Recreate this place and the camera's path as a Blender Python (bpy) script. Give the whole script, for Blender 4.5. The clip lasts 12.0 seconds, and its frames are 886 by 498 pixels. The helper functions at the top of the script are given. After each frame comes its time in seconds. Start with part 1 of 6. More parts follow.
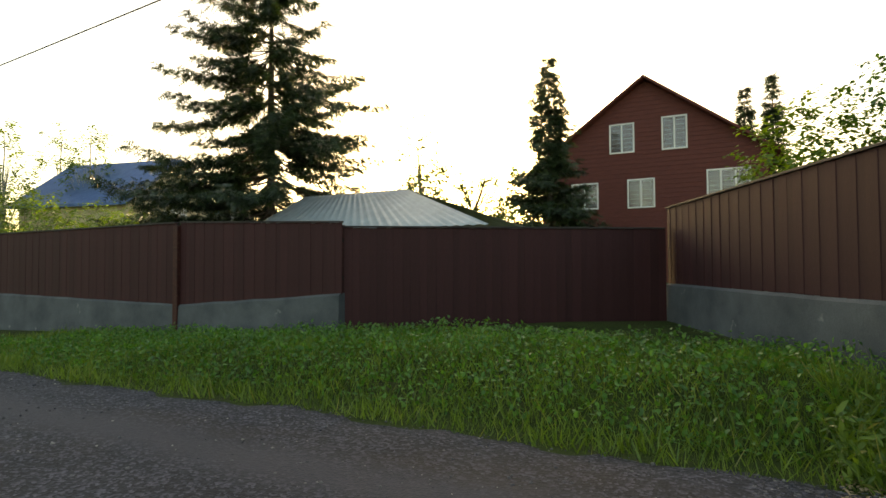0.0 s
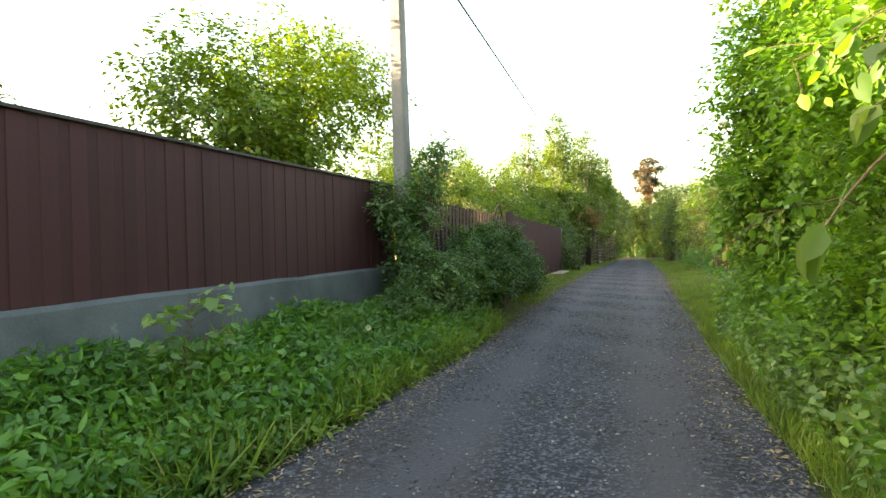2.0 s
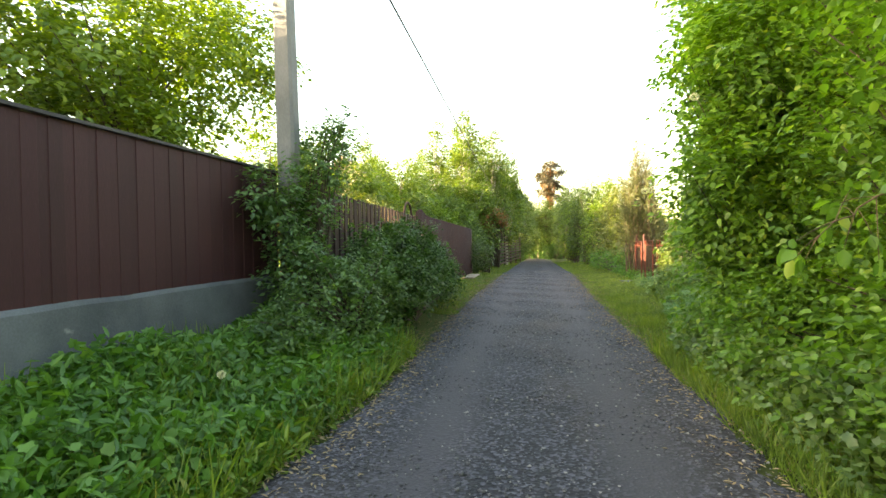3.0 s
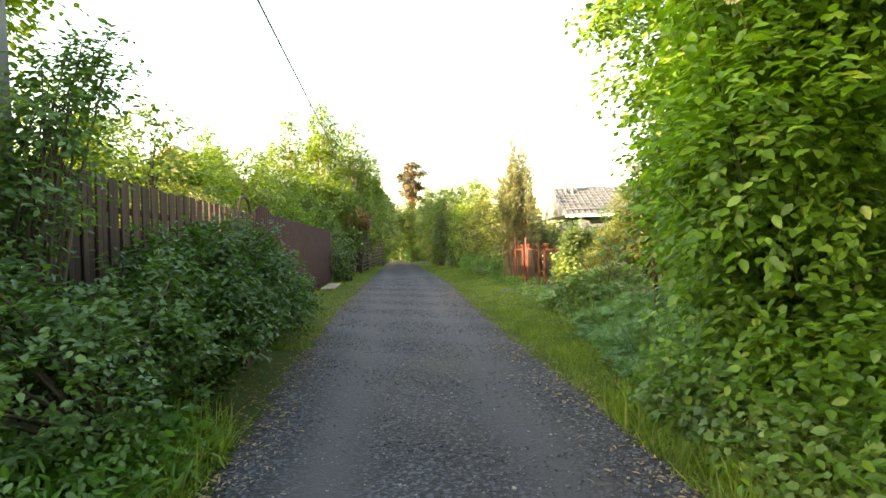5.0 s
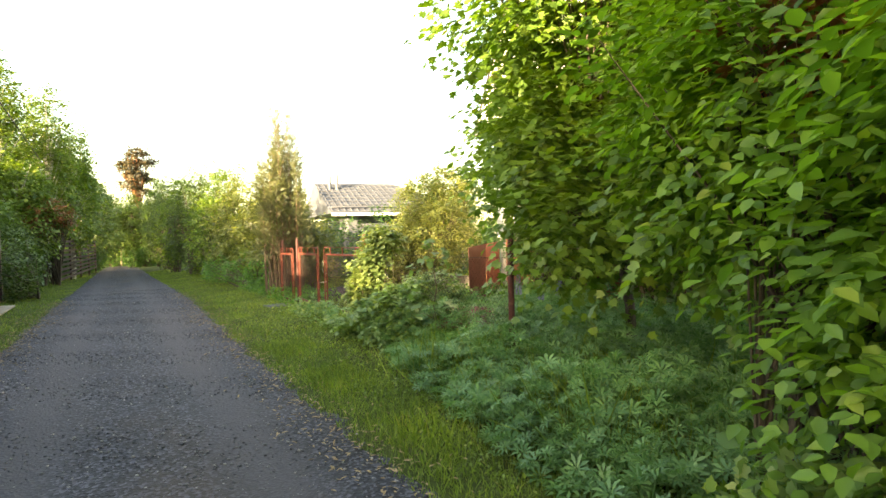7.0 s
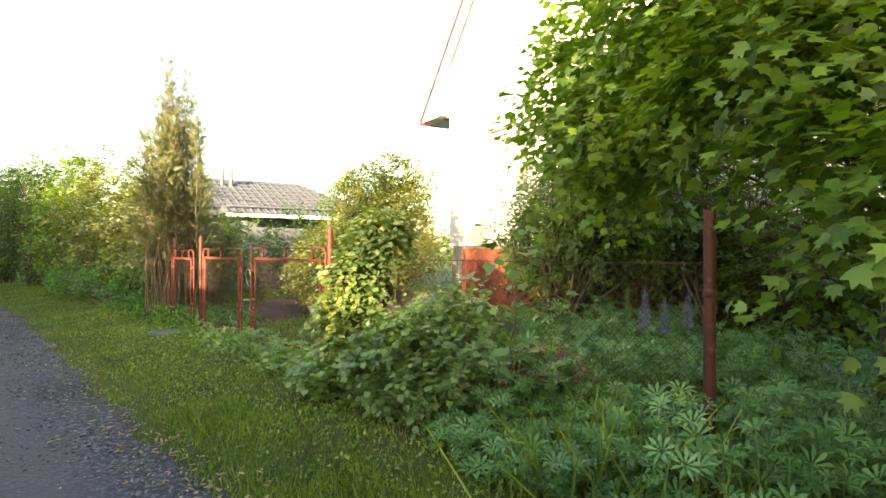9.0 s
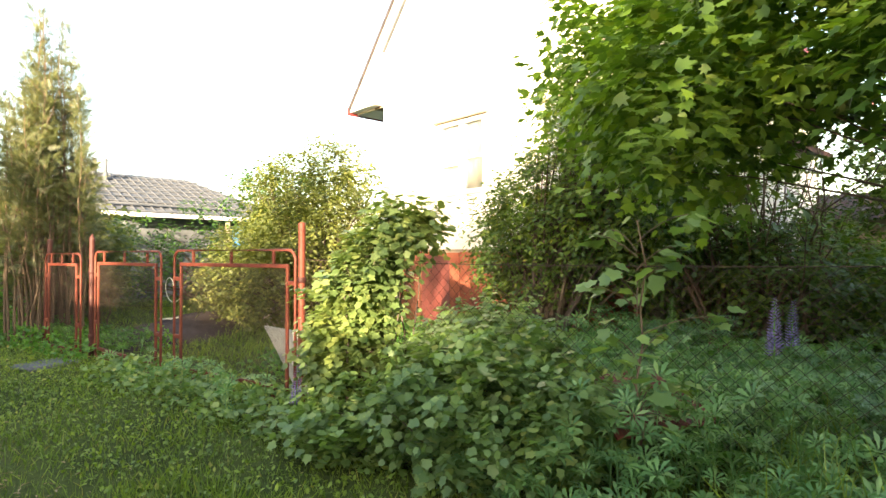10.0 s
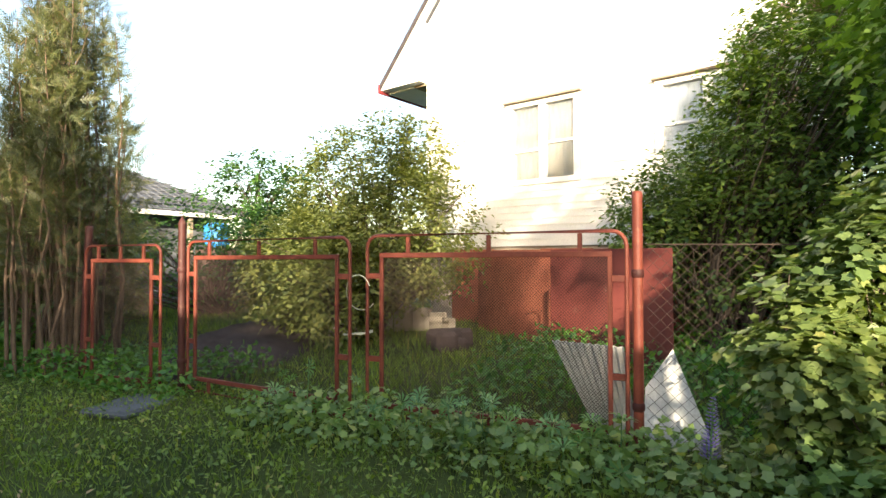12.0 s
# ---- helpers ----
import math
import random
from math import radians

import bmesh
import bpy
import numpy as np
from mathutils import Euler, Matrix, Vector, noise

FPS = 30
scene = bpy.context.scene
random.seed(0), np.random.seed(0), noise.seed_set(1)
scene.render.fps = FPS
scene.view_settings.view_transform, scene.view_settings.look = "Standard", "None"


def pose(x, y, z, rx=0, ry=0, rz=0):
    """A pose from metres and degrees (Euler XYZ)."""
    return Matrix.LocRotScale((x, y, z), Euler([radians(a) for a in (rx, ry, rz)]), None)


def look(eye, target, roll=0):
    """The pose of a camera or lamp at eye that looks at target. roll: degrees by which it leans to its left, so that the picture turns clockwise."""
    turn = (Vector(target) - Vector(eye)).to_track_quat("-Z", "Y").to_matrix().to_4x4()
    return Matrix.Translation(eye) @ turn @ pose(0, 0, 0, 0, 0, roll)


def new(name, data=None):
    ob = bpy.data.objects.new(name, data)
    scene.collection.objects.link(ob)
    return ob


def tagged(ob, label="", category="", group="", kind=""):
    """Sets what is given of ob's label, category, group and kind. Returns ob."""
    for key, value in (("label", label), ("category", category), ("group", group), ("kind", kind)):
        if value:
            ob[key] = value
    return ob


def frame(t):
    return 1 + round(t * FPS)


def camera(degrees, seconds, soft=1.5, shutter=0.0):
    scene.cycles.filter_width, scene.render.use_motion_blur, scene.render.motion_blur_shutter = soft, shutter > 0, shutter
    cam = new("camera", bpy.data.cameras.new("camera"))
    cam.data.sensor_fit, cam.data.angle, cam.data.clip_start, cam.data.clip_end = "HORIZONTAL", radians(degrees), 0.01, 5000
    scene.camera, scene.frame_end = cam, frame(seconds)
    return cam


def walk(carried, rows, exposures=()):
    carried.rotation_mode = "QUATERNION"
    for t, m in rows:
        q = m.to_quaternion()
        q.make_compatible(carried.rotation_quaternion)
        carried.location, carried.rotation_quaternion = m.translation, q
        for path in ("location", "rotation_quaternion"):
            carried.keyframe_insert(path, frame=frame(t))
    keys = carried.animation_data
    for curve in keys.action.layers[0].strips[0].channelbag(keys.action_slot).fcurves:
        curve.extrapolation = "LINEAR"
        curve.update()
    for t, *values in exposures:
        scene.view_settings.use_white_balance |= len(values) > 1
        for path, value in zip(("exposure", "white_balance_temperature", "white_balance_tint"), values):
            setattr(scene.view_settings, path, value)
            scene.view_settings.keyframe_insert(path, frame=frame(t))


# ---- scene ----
cam = camera(77.0, 12.0)
PATH = [
    (0, (-0.9, 1.874, 1.407), (-2.684, 0.972, 1.469), -0.3),
    (0.3, (-1.138, 2.258, 1.415), (-3.037, 1.633, 1.471), -0.8),
    (0.5, (-1.288, 2.545, 1.422), (-3.254, 2.182, 1.482), -1.4),
    (0.8, (-1.504, 2.985, 1.444), (-3.491, 3.206, 1.496), -1.8),
    (1, (-1.655, 3.268, 1.452), (-3.546, 3.919, 1.493), -2.1),
    (1.5, (-2.077, 3.97, 1.476), (-3.508, 5.367, 1.486), -2.1),
    (2, (-2.583, 4.74, 1.485), (-3.241, 6.628, 1.465), -1.3),
    (2.5, (-2.986, 5.662, 1.508), (-3.438, 7.61, 1.486), -1.3),
    (3, (-3.138, 6.593, 1.501), (-3.467, 8.566, 1.478), -1.2),
    (3.5, (-3.248, 7.476, 1.521), (-3.419, 9.469, 1.501), -1.3),
    (3.7, (-3.286, 7.795, 1.524), (-3.376, 9.793, 1.515), -1.2),
    (5.3, (-3.473, 9.948, 1.602), (-3.207, 11.93, 1.57), -1.6),
    (5.5, (-3.464, 10.259, 1.612), (-3.102, 12.226, 1.584), -1.5),
    (6, (-3.405, 11.108, 1.622), (-2.753, 12.998, 1.582), -1.4),
    (6.5, (-3.341, 11.967, 1.631), (-2.498, 13.78, 1.586), -1.6),
    (7, (-3.255, 12.8, 1.625), (-2.246, 14.525, 1.574), -1.5),
    (7.5, (-3.177, 13.647, 1.619), (-2.106, 15.335, 1.567), -1.6),
    (7.7, (-3.136, 13.979, 1.607), (-2.027, 15.642, 1.554), -1.5),
    (9.3, (-2.793, 16.921, 1.409), (-1.38, 18.336, 1.42), 0.2),
    (9.5, (-2.753, 17.282, 1.404), (-1.291, 18.647, 1.42), 0.1),
    (9.7, (-2.728, 17.632, 1.399), (-1.201, 18.924, 1.419), -0.1),
    (10, (-2.701, 18.125, 1.397), (-1.079, 19.295, 1.417), 0.1),
    (10.2, (-2.708, 18.452, 1.405), (-1.031, 19.542, 1.429), -0.2),
    (10.5, (-2.76, 18.971, 1.42), (-1.009, 19.936, 1.444), -0.1),
    (11, (-2.788, 19.875, 1.373), (-0.961, 20.686, 1.398), -0.1),
    (11.5, (-2.878, 20.74, 1.336), (-1.038, 21.522, 1.371), -0.2),
    (12, (-3.042, 21.519, 1.257), (-1.243, 22.392, 1.297), -0.1),
]
# seconds, stops, kelvin, tint: the clip's camera opens up as it turns from the sun
EXPOSURE = [(0, 1.5, 9600, 8), (0.5, 1.9, 9600, 8), (1.0, 2.4, 9400, 9), (1.5, 2.9, 9100, 10), (2.0, 3.15, 9000, 10), (3.5, 3.3, 9500, 10), (6.0, 3.18, 9500, 10), (7.5, 3.12, 9500, 10), (9.5, 2.88, 8300, 11), (10.5, 2.85, 7800, 11), (12.0, 2.1, 7000, 11)]
walk(cam, [(t, look(eye, target, roll)) for t, eye, target, roll in PATH], EXPOSURE)

# ---- light and sky ----
SUN_EL, SUN_TO = radians(11.7), Vector((-0.901, -0.385, 0.0)).normalized()
sun_way = Vector((SUN_TO.x * math.cos(SUN_EL), SUN_TO.y * math.cos(SUN_EL), math.sin(SUN_EL)))
sun = new("sun", bpy.data.lights.new("sun", "SUN"))
sun.data.energy, sun.data.angle, sun.data.color = 5.0, radians(0.6), (1.0, 0.86, 0.67)
sun.matrix_world = look(sun_way * 50, (0, 0, 0))
world = bpy.data.worlds.new("sky")
scene.world = world
world.use_nodes = True
wn = world.node_tree.nodes
sky = wn.new("ShaderNodeTexSky")
sky.sky_type, sky.sun_disc = "NISHITA", False
sky.sun_elevation, sky.sun_rotation = SUN_EL, math.atan2(SUN_TO.x, SUN_TO.y)
sky.air_density, sky.dust_density, sky.ozone_density = 1.0, 1.8, 1.0
world.node_tree.links.new(sky.outputs[0], wn["Background"].inputs[0])
wn["Background"].inputs[1].default_value = 0.15


# ---- materials ----
def mat(name, rough=0.8, metal=0.0, spec=0.3):
    m = bpy.data.materials.new(name)
    m.use_nodes = True
    b = m.node_tree.nodes["Principled BSDF"]
    b.inputs["Roughness"].default_value, b.inputs["Metallic"].default_value = rough, metal
    b.inputs["Specular IOR Level"].default_value = spec
    return m, m.node_tree.nodes, m.node_tree.links, b


def noise_node(n, l, scale, detail=4.0, stretch=(1, 1, 1), rough=0.6):
    co = n.new("ShaderNodeTexCoord")
    mp = n.new("ShaderNodeMapping")
    mp.inputs["Scale"].default_value = stretch
    nz = n.new("ShaderNodeTexNoise")
    nz.inputs["Scale"].default_value, nz.inputs["Detail"].default_value = scale, detail
    nz.inputs["Roughness"].default_value = rough
    l.new(co.outputs["Object"], mp.inputs[0])
    l.new(mp.outputs[0], nz.inputs["Vector"])
    return nz


def ramp(n, l, src, stops):
    r = n.new("ShaderNodeValToRGB")
    e = r.color_ramp.elements
    while len(e) < len(stops):
        e.new(0.5)
    for k, (p, c) in enumerate(stops):
        e[k].position, e[k].color = p, (*c, 1)
    l.new(src, r.inputs[0])
    return r


def mix(n, l, a, b, f, how="MIX"):
    x = n.new("ShaderNodeMix")
    x.data_type, x.blend_type = "RGBA", how
    for sock, v in ((x.inputs[0], f), (x.inputs[6], a), (x.inputs[7], b)):
        if isinstance(v, bpy.types.NodeSocket):
            l.new(v, sock)
        else:
            sock.default_value = v if isinstance(v, float) else (*v, 1)
    return x.outputs[2]


def bump(n, l, b, src, strength, dist):
    bp = n.new("ShaderNodeBump")
    bp.inputs["Strength"].default_value, bp.inputs["Distance"].default_value = strength, dist
    l.new(src, bp.inputs["Height"])
    l.new(bp.outputs[0], b.inputs["Normal"])


def surface(name, dark, light, scale=6.0, rough=0.8, metal=0.0, stretch=(1, 1, 1), wear=None, wear_at=0.62, depth=0.004, vary=0.0, fine=60.0):
    """Two scales of colour, fine relief, wear patches, and a shade of its own for each object."""
    m, n, l, b = mat(name, rough, metal)
    big, small = noise_node(n, l, scale, 5, stretch), noise_node(n, l, fine, 3, stretch)
    col = ramp(n, l, big.outputs[0], [(0.3, dark), (0.7, light)]).outputs[0]
    col = mix(n, l, col, ramp(n, l, small.outputs[0], [(0.25, (0.55,) * 3), (0.75, (1.0,) * 3)]).outputs[0], 0.6, "MULTIPLY")
    if wear:
        w = noise_node(n, l, scale * 2.3, 6, stretch)
        f = ramp(n, l, w.outputs[0], [(wear_at, (0, 0, 0)), (wear_at + 0.08, (1, 1, 1))]).outputs[0]
        col = mix(n, l, col, wear, f)
    if vary:
        o = n.new("ShaderNodeObjectInfo")
        v = ramp(n, l, o.outputs["Random"], [(0, (1 - vary,) * 3), (1, (1 + vary * 0.3,) * 3)]).outputs[0]
        col = mix(n, l, col, v, 1.0, "MULTIPLY")
    l.new(col, b.inputs["Base Color"])
    bump(n, l, b, small.outputs[0], 0.6, depth)
    return m


def leaf_mat(name, dark, light, warm=None, trans=0.4, rough=0.45):
    """Thin leaves: each one its own tint, light passes through."""
    m, n, l, b = mat(name, rough, 0, 0.5)
    g = n.new("ShaderNodeNewGeometry")
    mid = tuple((a + c) / 2 for a, c in zip(dark, light))
    col = ramp(n, l, g.outputs["Random Per Island"], [(0, dark), (0.55, mid), (0.93, light), (1, warm or light)]).outputs[0]
    patch = noise_node(n, l, 1.1, 3)
    col = mix(n, l, col, ramp(n, l, patch.outputs[0], [(0.3, (0.55, 0.62, 0.64)), (0.7, (1.15, 1.08, 0.9))]).outputs[0], 1.0, "MULTIPLY")
    l.new(col, b.inputs["Base Color"])
    t = n.new("ShaderNodeBsdfTranslucent")
    l.new(mix(n, l, col, (1.5, 1.55, 0.52), 1.0, "MULTIPLY"), t.inputs["Color"])
    s = n.new("ShaderNodeMixShader")
    s.inputs[0].default_value = trans
    l.new(b.outputs[0], s.inputs[1])
    l.new(t.outputs[0], s.inputs[2])
    l.new(s.outputs[0], n["Material Output"].inputs[0])
    return m


M = {
    "plank": surface("brown painted planks", (0.044, 0.0125, 0.015), (0.076, 0.024, 0.027), 2.5, 0.7, 0, (1, 1, 0.22), (0.088, 0.048, 0.045), 0.64, 0.002, 0.2, 90),
    "plank_grey": surface("weathered brown slats", (0.048, 0.030, 0.026), (0.105, 0.068, 0.056), 3, 0.9, 0, (1, 1, 0.2), (0.15, 0.12, 0.10), 0.62, 0.003, 0.3, 90),
    "cap": surface("dark cap rail", (0.03, 0.025, 0.028), (0.07, 0.06, 0.062), 5, 0.6),
    "concrete": surface("grey plastered base", (0.075, 0.085, 0.096), (0.15, 0.165, 0.18), 1.3, 0.9, 0, (1, 1, 1), (0.28, 0.28, 0.28), 0.66, 0.006),
    "pole": surface("concrete pole", (0.17, 0.168, 0.165), (0.27, 0.265, 0.26), 3, 0.9, 0, (1, 1, 0.4)),
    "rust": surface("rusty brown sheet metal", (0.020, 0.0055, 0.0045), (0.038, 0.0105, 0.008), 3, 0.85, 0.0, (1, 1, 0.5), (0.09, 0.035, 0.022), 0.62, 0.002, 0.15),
    "redpaint": surface("red lead painted steel", (0.13, 0.030, 0.021), (0.22, 0.058, 0.035), 7, 0.55, 0.0, (1, 1, 1), (0.17, 0.06, 0.035), 0.60, 0.001, 0, 120),
    "darkred": surface("dark red painted steel", (0.045, 0.013, 0.012), (0.085, 0.025, 0.020), 8, 0.6, 0.0, (1, 1, 1), (0.09, 0.04, 0.03), 0.58, 0.001, 0, 120),
    "mesh": surface("rusty wire mesh", (0.034, 0.025, 0.022), (0.080, 0.052, 0.040), 9, 0.7, 0.3),
    "siding": surface("white painted siding", (0.74, 0.73, 0.70), (0.84, 0.83, 0.80), 2, 0.6, 0, (1, 1, 1), (0.66, 0.64, 0.60), 0.70, 0.001),
    "white": surface("white window paint", (0.76, 0.76, 0.74), (0.84, 0.84, 0.83), 4, 0.4),
    "eave": surface("weathered eave board", (0.20, 0.16, 0.12), (0.36, 0.30, 0.22), 5, 0.8),
    "fascia": surface("dark red fascia", (0.16, 0.025, 0.03), (0.28, 0.05, 0.05), 6, 0.5),
    "sheetred": surface("orange red primed sheet", (0.30, 0.085, 0.055), (0.44, 0.15, 0.09), 1.5, 0.6, 0, (1, 1, 1), (0.36, 0.17, 0.12), 0.68, 0.001),
    # same red sheet with shade put into the colour; also the boards' own red
    "sheetdull": surface("dull red boards, and red sheet toned for shade", (0.15, 0.036, 0.032), (0.24, 0.062, 0.050), 1.5, 0.6, 0, (1, 1, 1), (0.20, 0.09, 0.07), 0.66, 0.001),
    "earth": surface("dark purplish garden soil", (0.040, 0.030, 0.030), (0.085, 0.066, 0.068), 4, 0.95, 0, (1, 1, 1), (0.12, 0.10, 0.085), 0.64, 0.03),
    "slab": surface("pale foundation slab", (0.36, 0.32, 0.27), (0.52, 0.47, 0.41), 3, 0.9),
    "greysheet": surface("pale corrugated sheet", (0.50, 0.52, 0.50), (0.68, 0.70, 0.68), 4, 0.6),
    "roofgrey": surface("grey metal roof tiles", (0.085, 0.095, 0.11), (0.135, 0.145, 0.165), 3, 0.6, 0.1),
    "roofblue": surface("blue metal roof", (0.05, 0.12, 0.30), (0.09, 0.19, 0.42), 3, 0.5, 0.1),
    "cream": surface("cream boarded wall", (0.50, 0.42, 0.28), (0.64, 0.55, 0.38), 3, 0.7),
    "redwood": surface("dark red boarded house", (0.11, 0.030, 0.026), (0.18, 0.050, 0.042), 2, 0.7, 0, (1, 1, 6)),
    "poly": surface("translucent grey roofing", (0.35, 0.42, 0.45), (0.50, 0.58, 0.60), 2, 0.4),
    "bark": surface("grey brown bark", (0.06, 0.045, 0.035), (0.15, 0.12, 0.095), 9, 0.95, 0, (1, 1, 0.3), None, 0.6, 0.01),
    "birchbark": surface("pale birch bark", (0.30, 0.28, 0.25), (0.62, 0.60, 0.56), 5, 0.85, 0, (1, 1, 3), (0.05, 0.04, 0.04), 0.64, 0.004),
    "pinebark": surface("orange pine bark", (0.22, 0.10, 0.05), (0.38, 0.19, 0.10), 6, 0.95),
    "twig": surface("thin twigs", (0.10, 0.065, 0.045), (0.20, 0.14, 0.095), 9, 0.9),
    "cable": surface("black cable", (0.015, 0.015, 0.016), (0.03, 0.03, 0.032), 5, 0.5),
    "board": surface("weathered timber", (0.24, 0.19, 0.14), (0.42, 0.35, 0.27), 6, 0.85, 0, (1, 0.3, 1)),
    "curtain": surface("beige curtain", (0.50, 0.42, 0.28), (0.64, 0.55, 0.38), 3, 0.9),
    "dark": surface("dark interior", (0.012, 0.011, 0.010), (0.03, 0.027, 0.024), 3, 0.9),
    "wire": surface("pale tie wire", (0.50, 0.52, 0.42), (0.62, 0.64, 0.52), 6, 0.5),
    "blue": surface("blue plastic", (0.02, 0.20, 0.55), (0.04, 0.28, 0.68), 3, 0.4),
    "straw": surface("dry stalks", (0.30, 0.21, 0.12), (0.45, 0.34, 0.20), 9, 0.9),
}
L = {
    "vib": leaf_mat("broad hedge leaves", (0.080, 0.190, 0.038), (0.195, 0.375, 0.066), (0.28, 0.39, 0.08), 0.5),
    "maple": leaf_mat("maple leaves", (0.072, 0.155, 0.032), (0.170, 0.290, 0.052), (0.19, 0.26, 0.05)),
    "lilac": leaf_mat("lilac leaves", (0.052, 0.118, 0.028), (0.150, 0.230, 0.045), (0.22, 0.24, 0.06), 0.35),
    "apple": leaf_mat("apple leaves", (0.085, 0.160, 0.026), (0.205, 0.300, 0.044), (0.26, 0.32, 0.06)),
    "birch": leaf_mat("birch leaves", (0.080, 0.150, 0.034), (0.175, 0.250, 0.058), (0.25, 0.29, 0.07), 0.4),
    "shrub": leaf_mat("pale garden shrub leaves", (0.105, 0.140, 0.046), (0.225, 0.250, 0.082), (0.30, 0.30, 0.11)),
    "dark": leaf_mat("dark shrub leaves", (0.024, 0.078, 0.020), (0.072, 0.165, 0.034), (0.09, 0.17, 0.04), 0.3, 0.55),
    "blue": leaf_mat("bluish shrub leaves", (0.062, 0.140, 0.056), (0.140, 0.255, 0.098), (0.14, 0.24, 0.08), 0.4),
    "currant": leaf_mat("currant leaves", (0.110, 0.210, 0.085), (0.250, 0.380, 0.150), (0.33, 0.40, 0.15), 0.4),
    "hop": leaf_mat("pale climber leaves", (0.110, 0.180, 0.066), (0.240, 0.310, 0.112), (0.32, 0.34, 0.13), 0.4),
    "herb": leaf_mat("ground elder leaves", (0.055, 0.175, 0.038), (0.150, 0.335, 0.075), (0.17, 0.31, 0.06), 0.4),
    "lupin": leaf_mat("lupin leaves", (0.085, 0.225, 0.095), (0.195, 0.375, 0.160), (0.12, 0.22, 0.07), 0.3),
    "grass": leaf_mat("grass blades", (0.095, 0.170, 0.028), (0.225, 0.330, 0.054), (0.32, 0.29, 0.10), 0.3),
    "spruce": leaf_mat("spruce needles", (0.018, 0.040, 0.018), (0.045, 0.075, 0.030), None, 0.12),
    "pine": leaf_mat("reddish pine needles", (0.055, 0.060, 0.034), (0.150, 0.115, 0.075), None, 0.15),
    "thuja": leaf_mat("faded thuja sprays", (0.055, 0.078, 0.030), (0.125, 0.135, 0.055), (0.20, 0.14, 0.08), 0.25),
    "far": leaf_mat("far foliage", (0.045, 0.090, 0.022), (0.100, 0.160, 0.035), None, 0.3),
    "red": leaf_mat("reddish leaves", (0.20, 0.07, 0.04), (0.34, 0.13, 0.06), None, 0.3),
    "bloom": leaf_mat("white blossom", (0.70, 0.70, 0.64), (0.82, 0.82, 0.78), None, 0.3),
    "lilacbloom": leaf_mat("pinkish lilac bloom", (0.32, 0.20, 0.34), (0.60, 0.42, 0.56), None, 0.3),
    "lupinbloom": leaf_mat("violet lupin bloom", (0.17, 0.14, 0.55), (0.34, 0.27, 0.76), None, 0.3),
}


def gravel_mat():
    m, n, l, b = mat("gravel road", 0.85, 0, 0.35)
    base = noise_node(n, l, 0.9, 5, (1, 0.35, 1))
    col = ramp(n, l, base.outputs[0], [(0.3, (0.025, 0.026, 0.035)), (0.7, (0.047, 0.047, 0.059))]).outputs[0]
    co = n.new("ShaderNodeTexCoord")
    vo = n.new("ShaderNodeTexVoronoi")
    vo.inputs["Scale"].default_value = 42
    l.new(co.outputs["Object"], vo.inputs["Vector"])
    bw = n.new("ShaderNodeRGBToBW")
    l.new(vo.outputs["Color"], bw.inputs[0])
    col = mix(n, l, col, ramp(n, l, bw.outputs[0], [(0.2, (0.5,) * 3), (0.6, (1.0,) * 3), (0.8, (3.0,) * 3)]).outputs[0], 0.9, "MULTIPLY")
    dirt = noise_node(n, l, 0.55, 4, (1, 0.4, 1))
    col = mix(n, l, col, (0.085, 0.060, 0.045), ramp(n, l, dirt.outputs[0], [(0.50, (0, 0, 0)), (0.72, (0.5,) * 3)]).outputs[0])
    # two packed wheel tracks, paler and smoother
    sep, wob = n.new("ShaderNodeSeparateXYZ"), noise_node(n, l, 0.5, 3, (1, 0.5, 1))
    l.new(co.outputs["Object"], sep.inputs[0])
    for track in (-3.95, -2.42):
        off = n.new("ShaderNodeMath")
        off.operation = "ADD"
        l.new(sep.outputs[0], off.inputs[0])
        off.inputs[1].default_value = -track - 0.25
        drift = n.new("ShaderNodeMath")
        drift.operation = "MULTIPLY_ADD"
        l.new(wob.outputs[0], drift.inputs[0])
        drift.inputs[1].default_value = 0.5
        l.new(off.outputs[0], drift.inputs[2])
        size = n.new("ShaderNodeMath")
        size.operation = "ABSOLUTE"
        l.new(drift.outputs[0], size.inputs[0])
        col = mix(n, l, col, (0.070, 0.066, 0.077), ramp(n, l, size.outputs[0], [(0.08, (0.85,) * 3), (0.42, (0, 0, 0))]).outputs[0])
    l.new(col, b.inputs["Base Color"])
    bump(n, l, b, vo.outputs["Distance"], 0.8, 0.012)
    return m


def soil_mat():
    m, n, l, b = mat("grassy soil", 0.95, 0, 0.1)
    a, c = noise_node(n, l, 0.8, 6), noise_node(n, l, 22, 4)
    col = ramp(n, l, a.outputs[0], [(0.3, (0.040, 0.060, 0.018)), (0.55, (0.070, 0.095, 0.026)), (0.8, (0.085, 0.075, 0.040))]).outputs[0]
    col = mix(n, l, col, ramp(n, l, c.outputs[0], [(0.3, (0.45,) * 3), (0.7, (1.1,) * 3)]).outputs[0], 0.8, "MULTIPLY")
    l.new(col, b.inputs["Base Color"])
    bump(n, l, b, c.outputs[0], 0.8, 0.03)
    return m


def stone_mat():
    m, n, l, b = mat("loose gravel stones", 0.75, 0, 0.3)
    g = n.new("ShaderNodeNewGeometry")
    col = ramp(n, l, g.outputs["Random Per Island"], [(0, (0.052, 0.052, 0.060)), (0.5, (0.10, 0.10, 0.112)), (0.88, (0.17, 0.168, 0.175)), (1, (0.36, 0.34, 0.32))]).outputs[0]
    l.new(col, b.inputs["Base Color"])
    return m


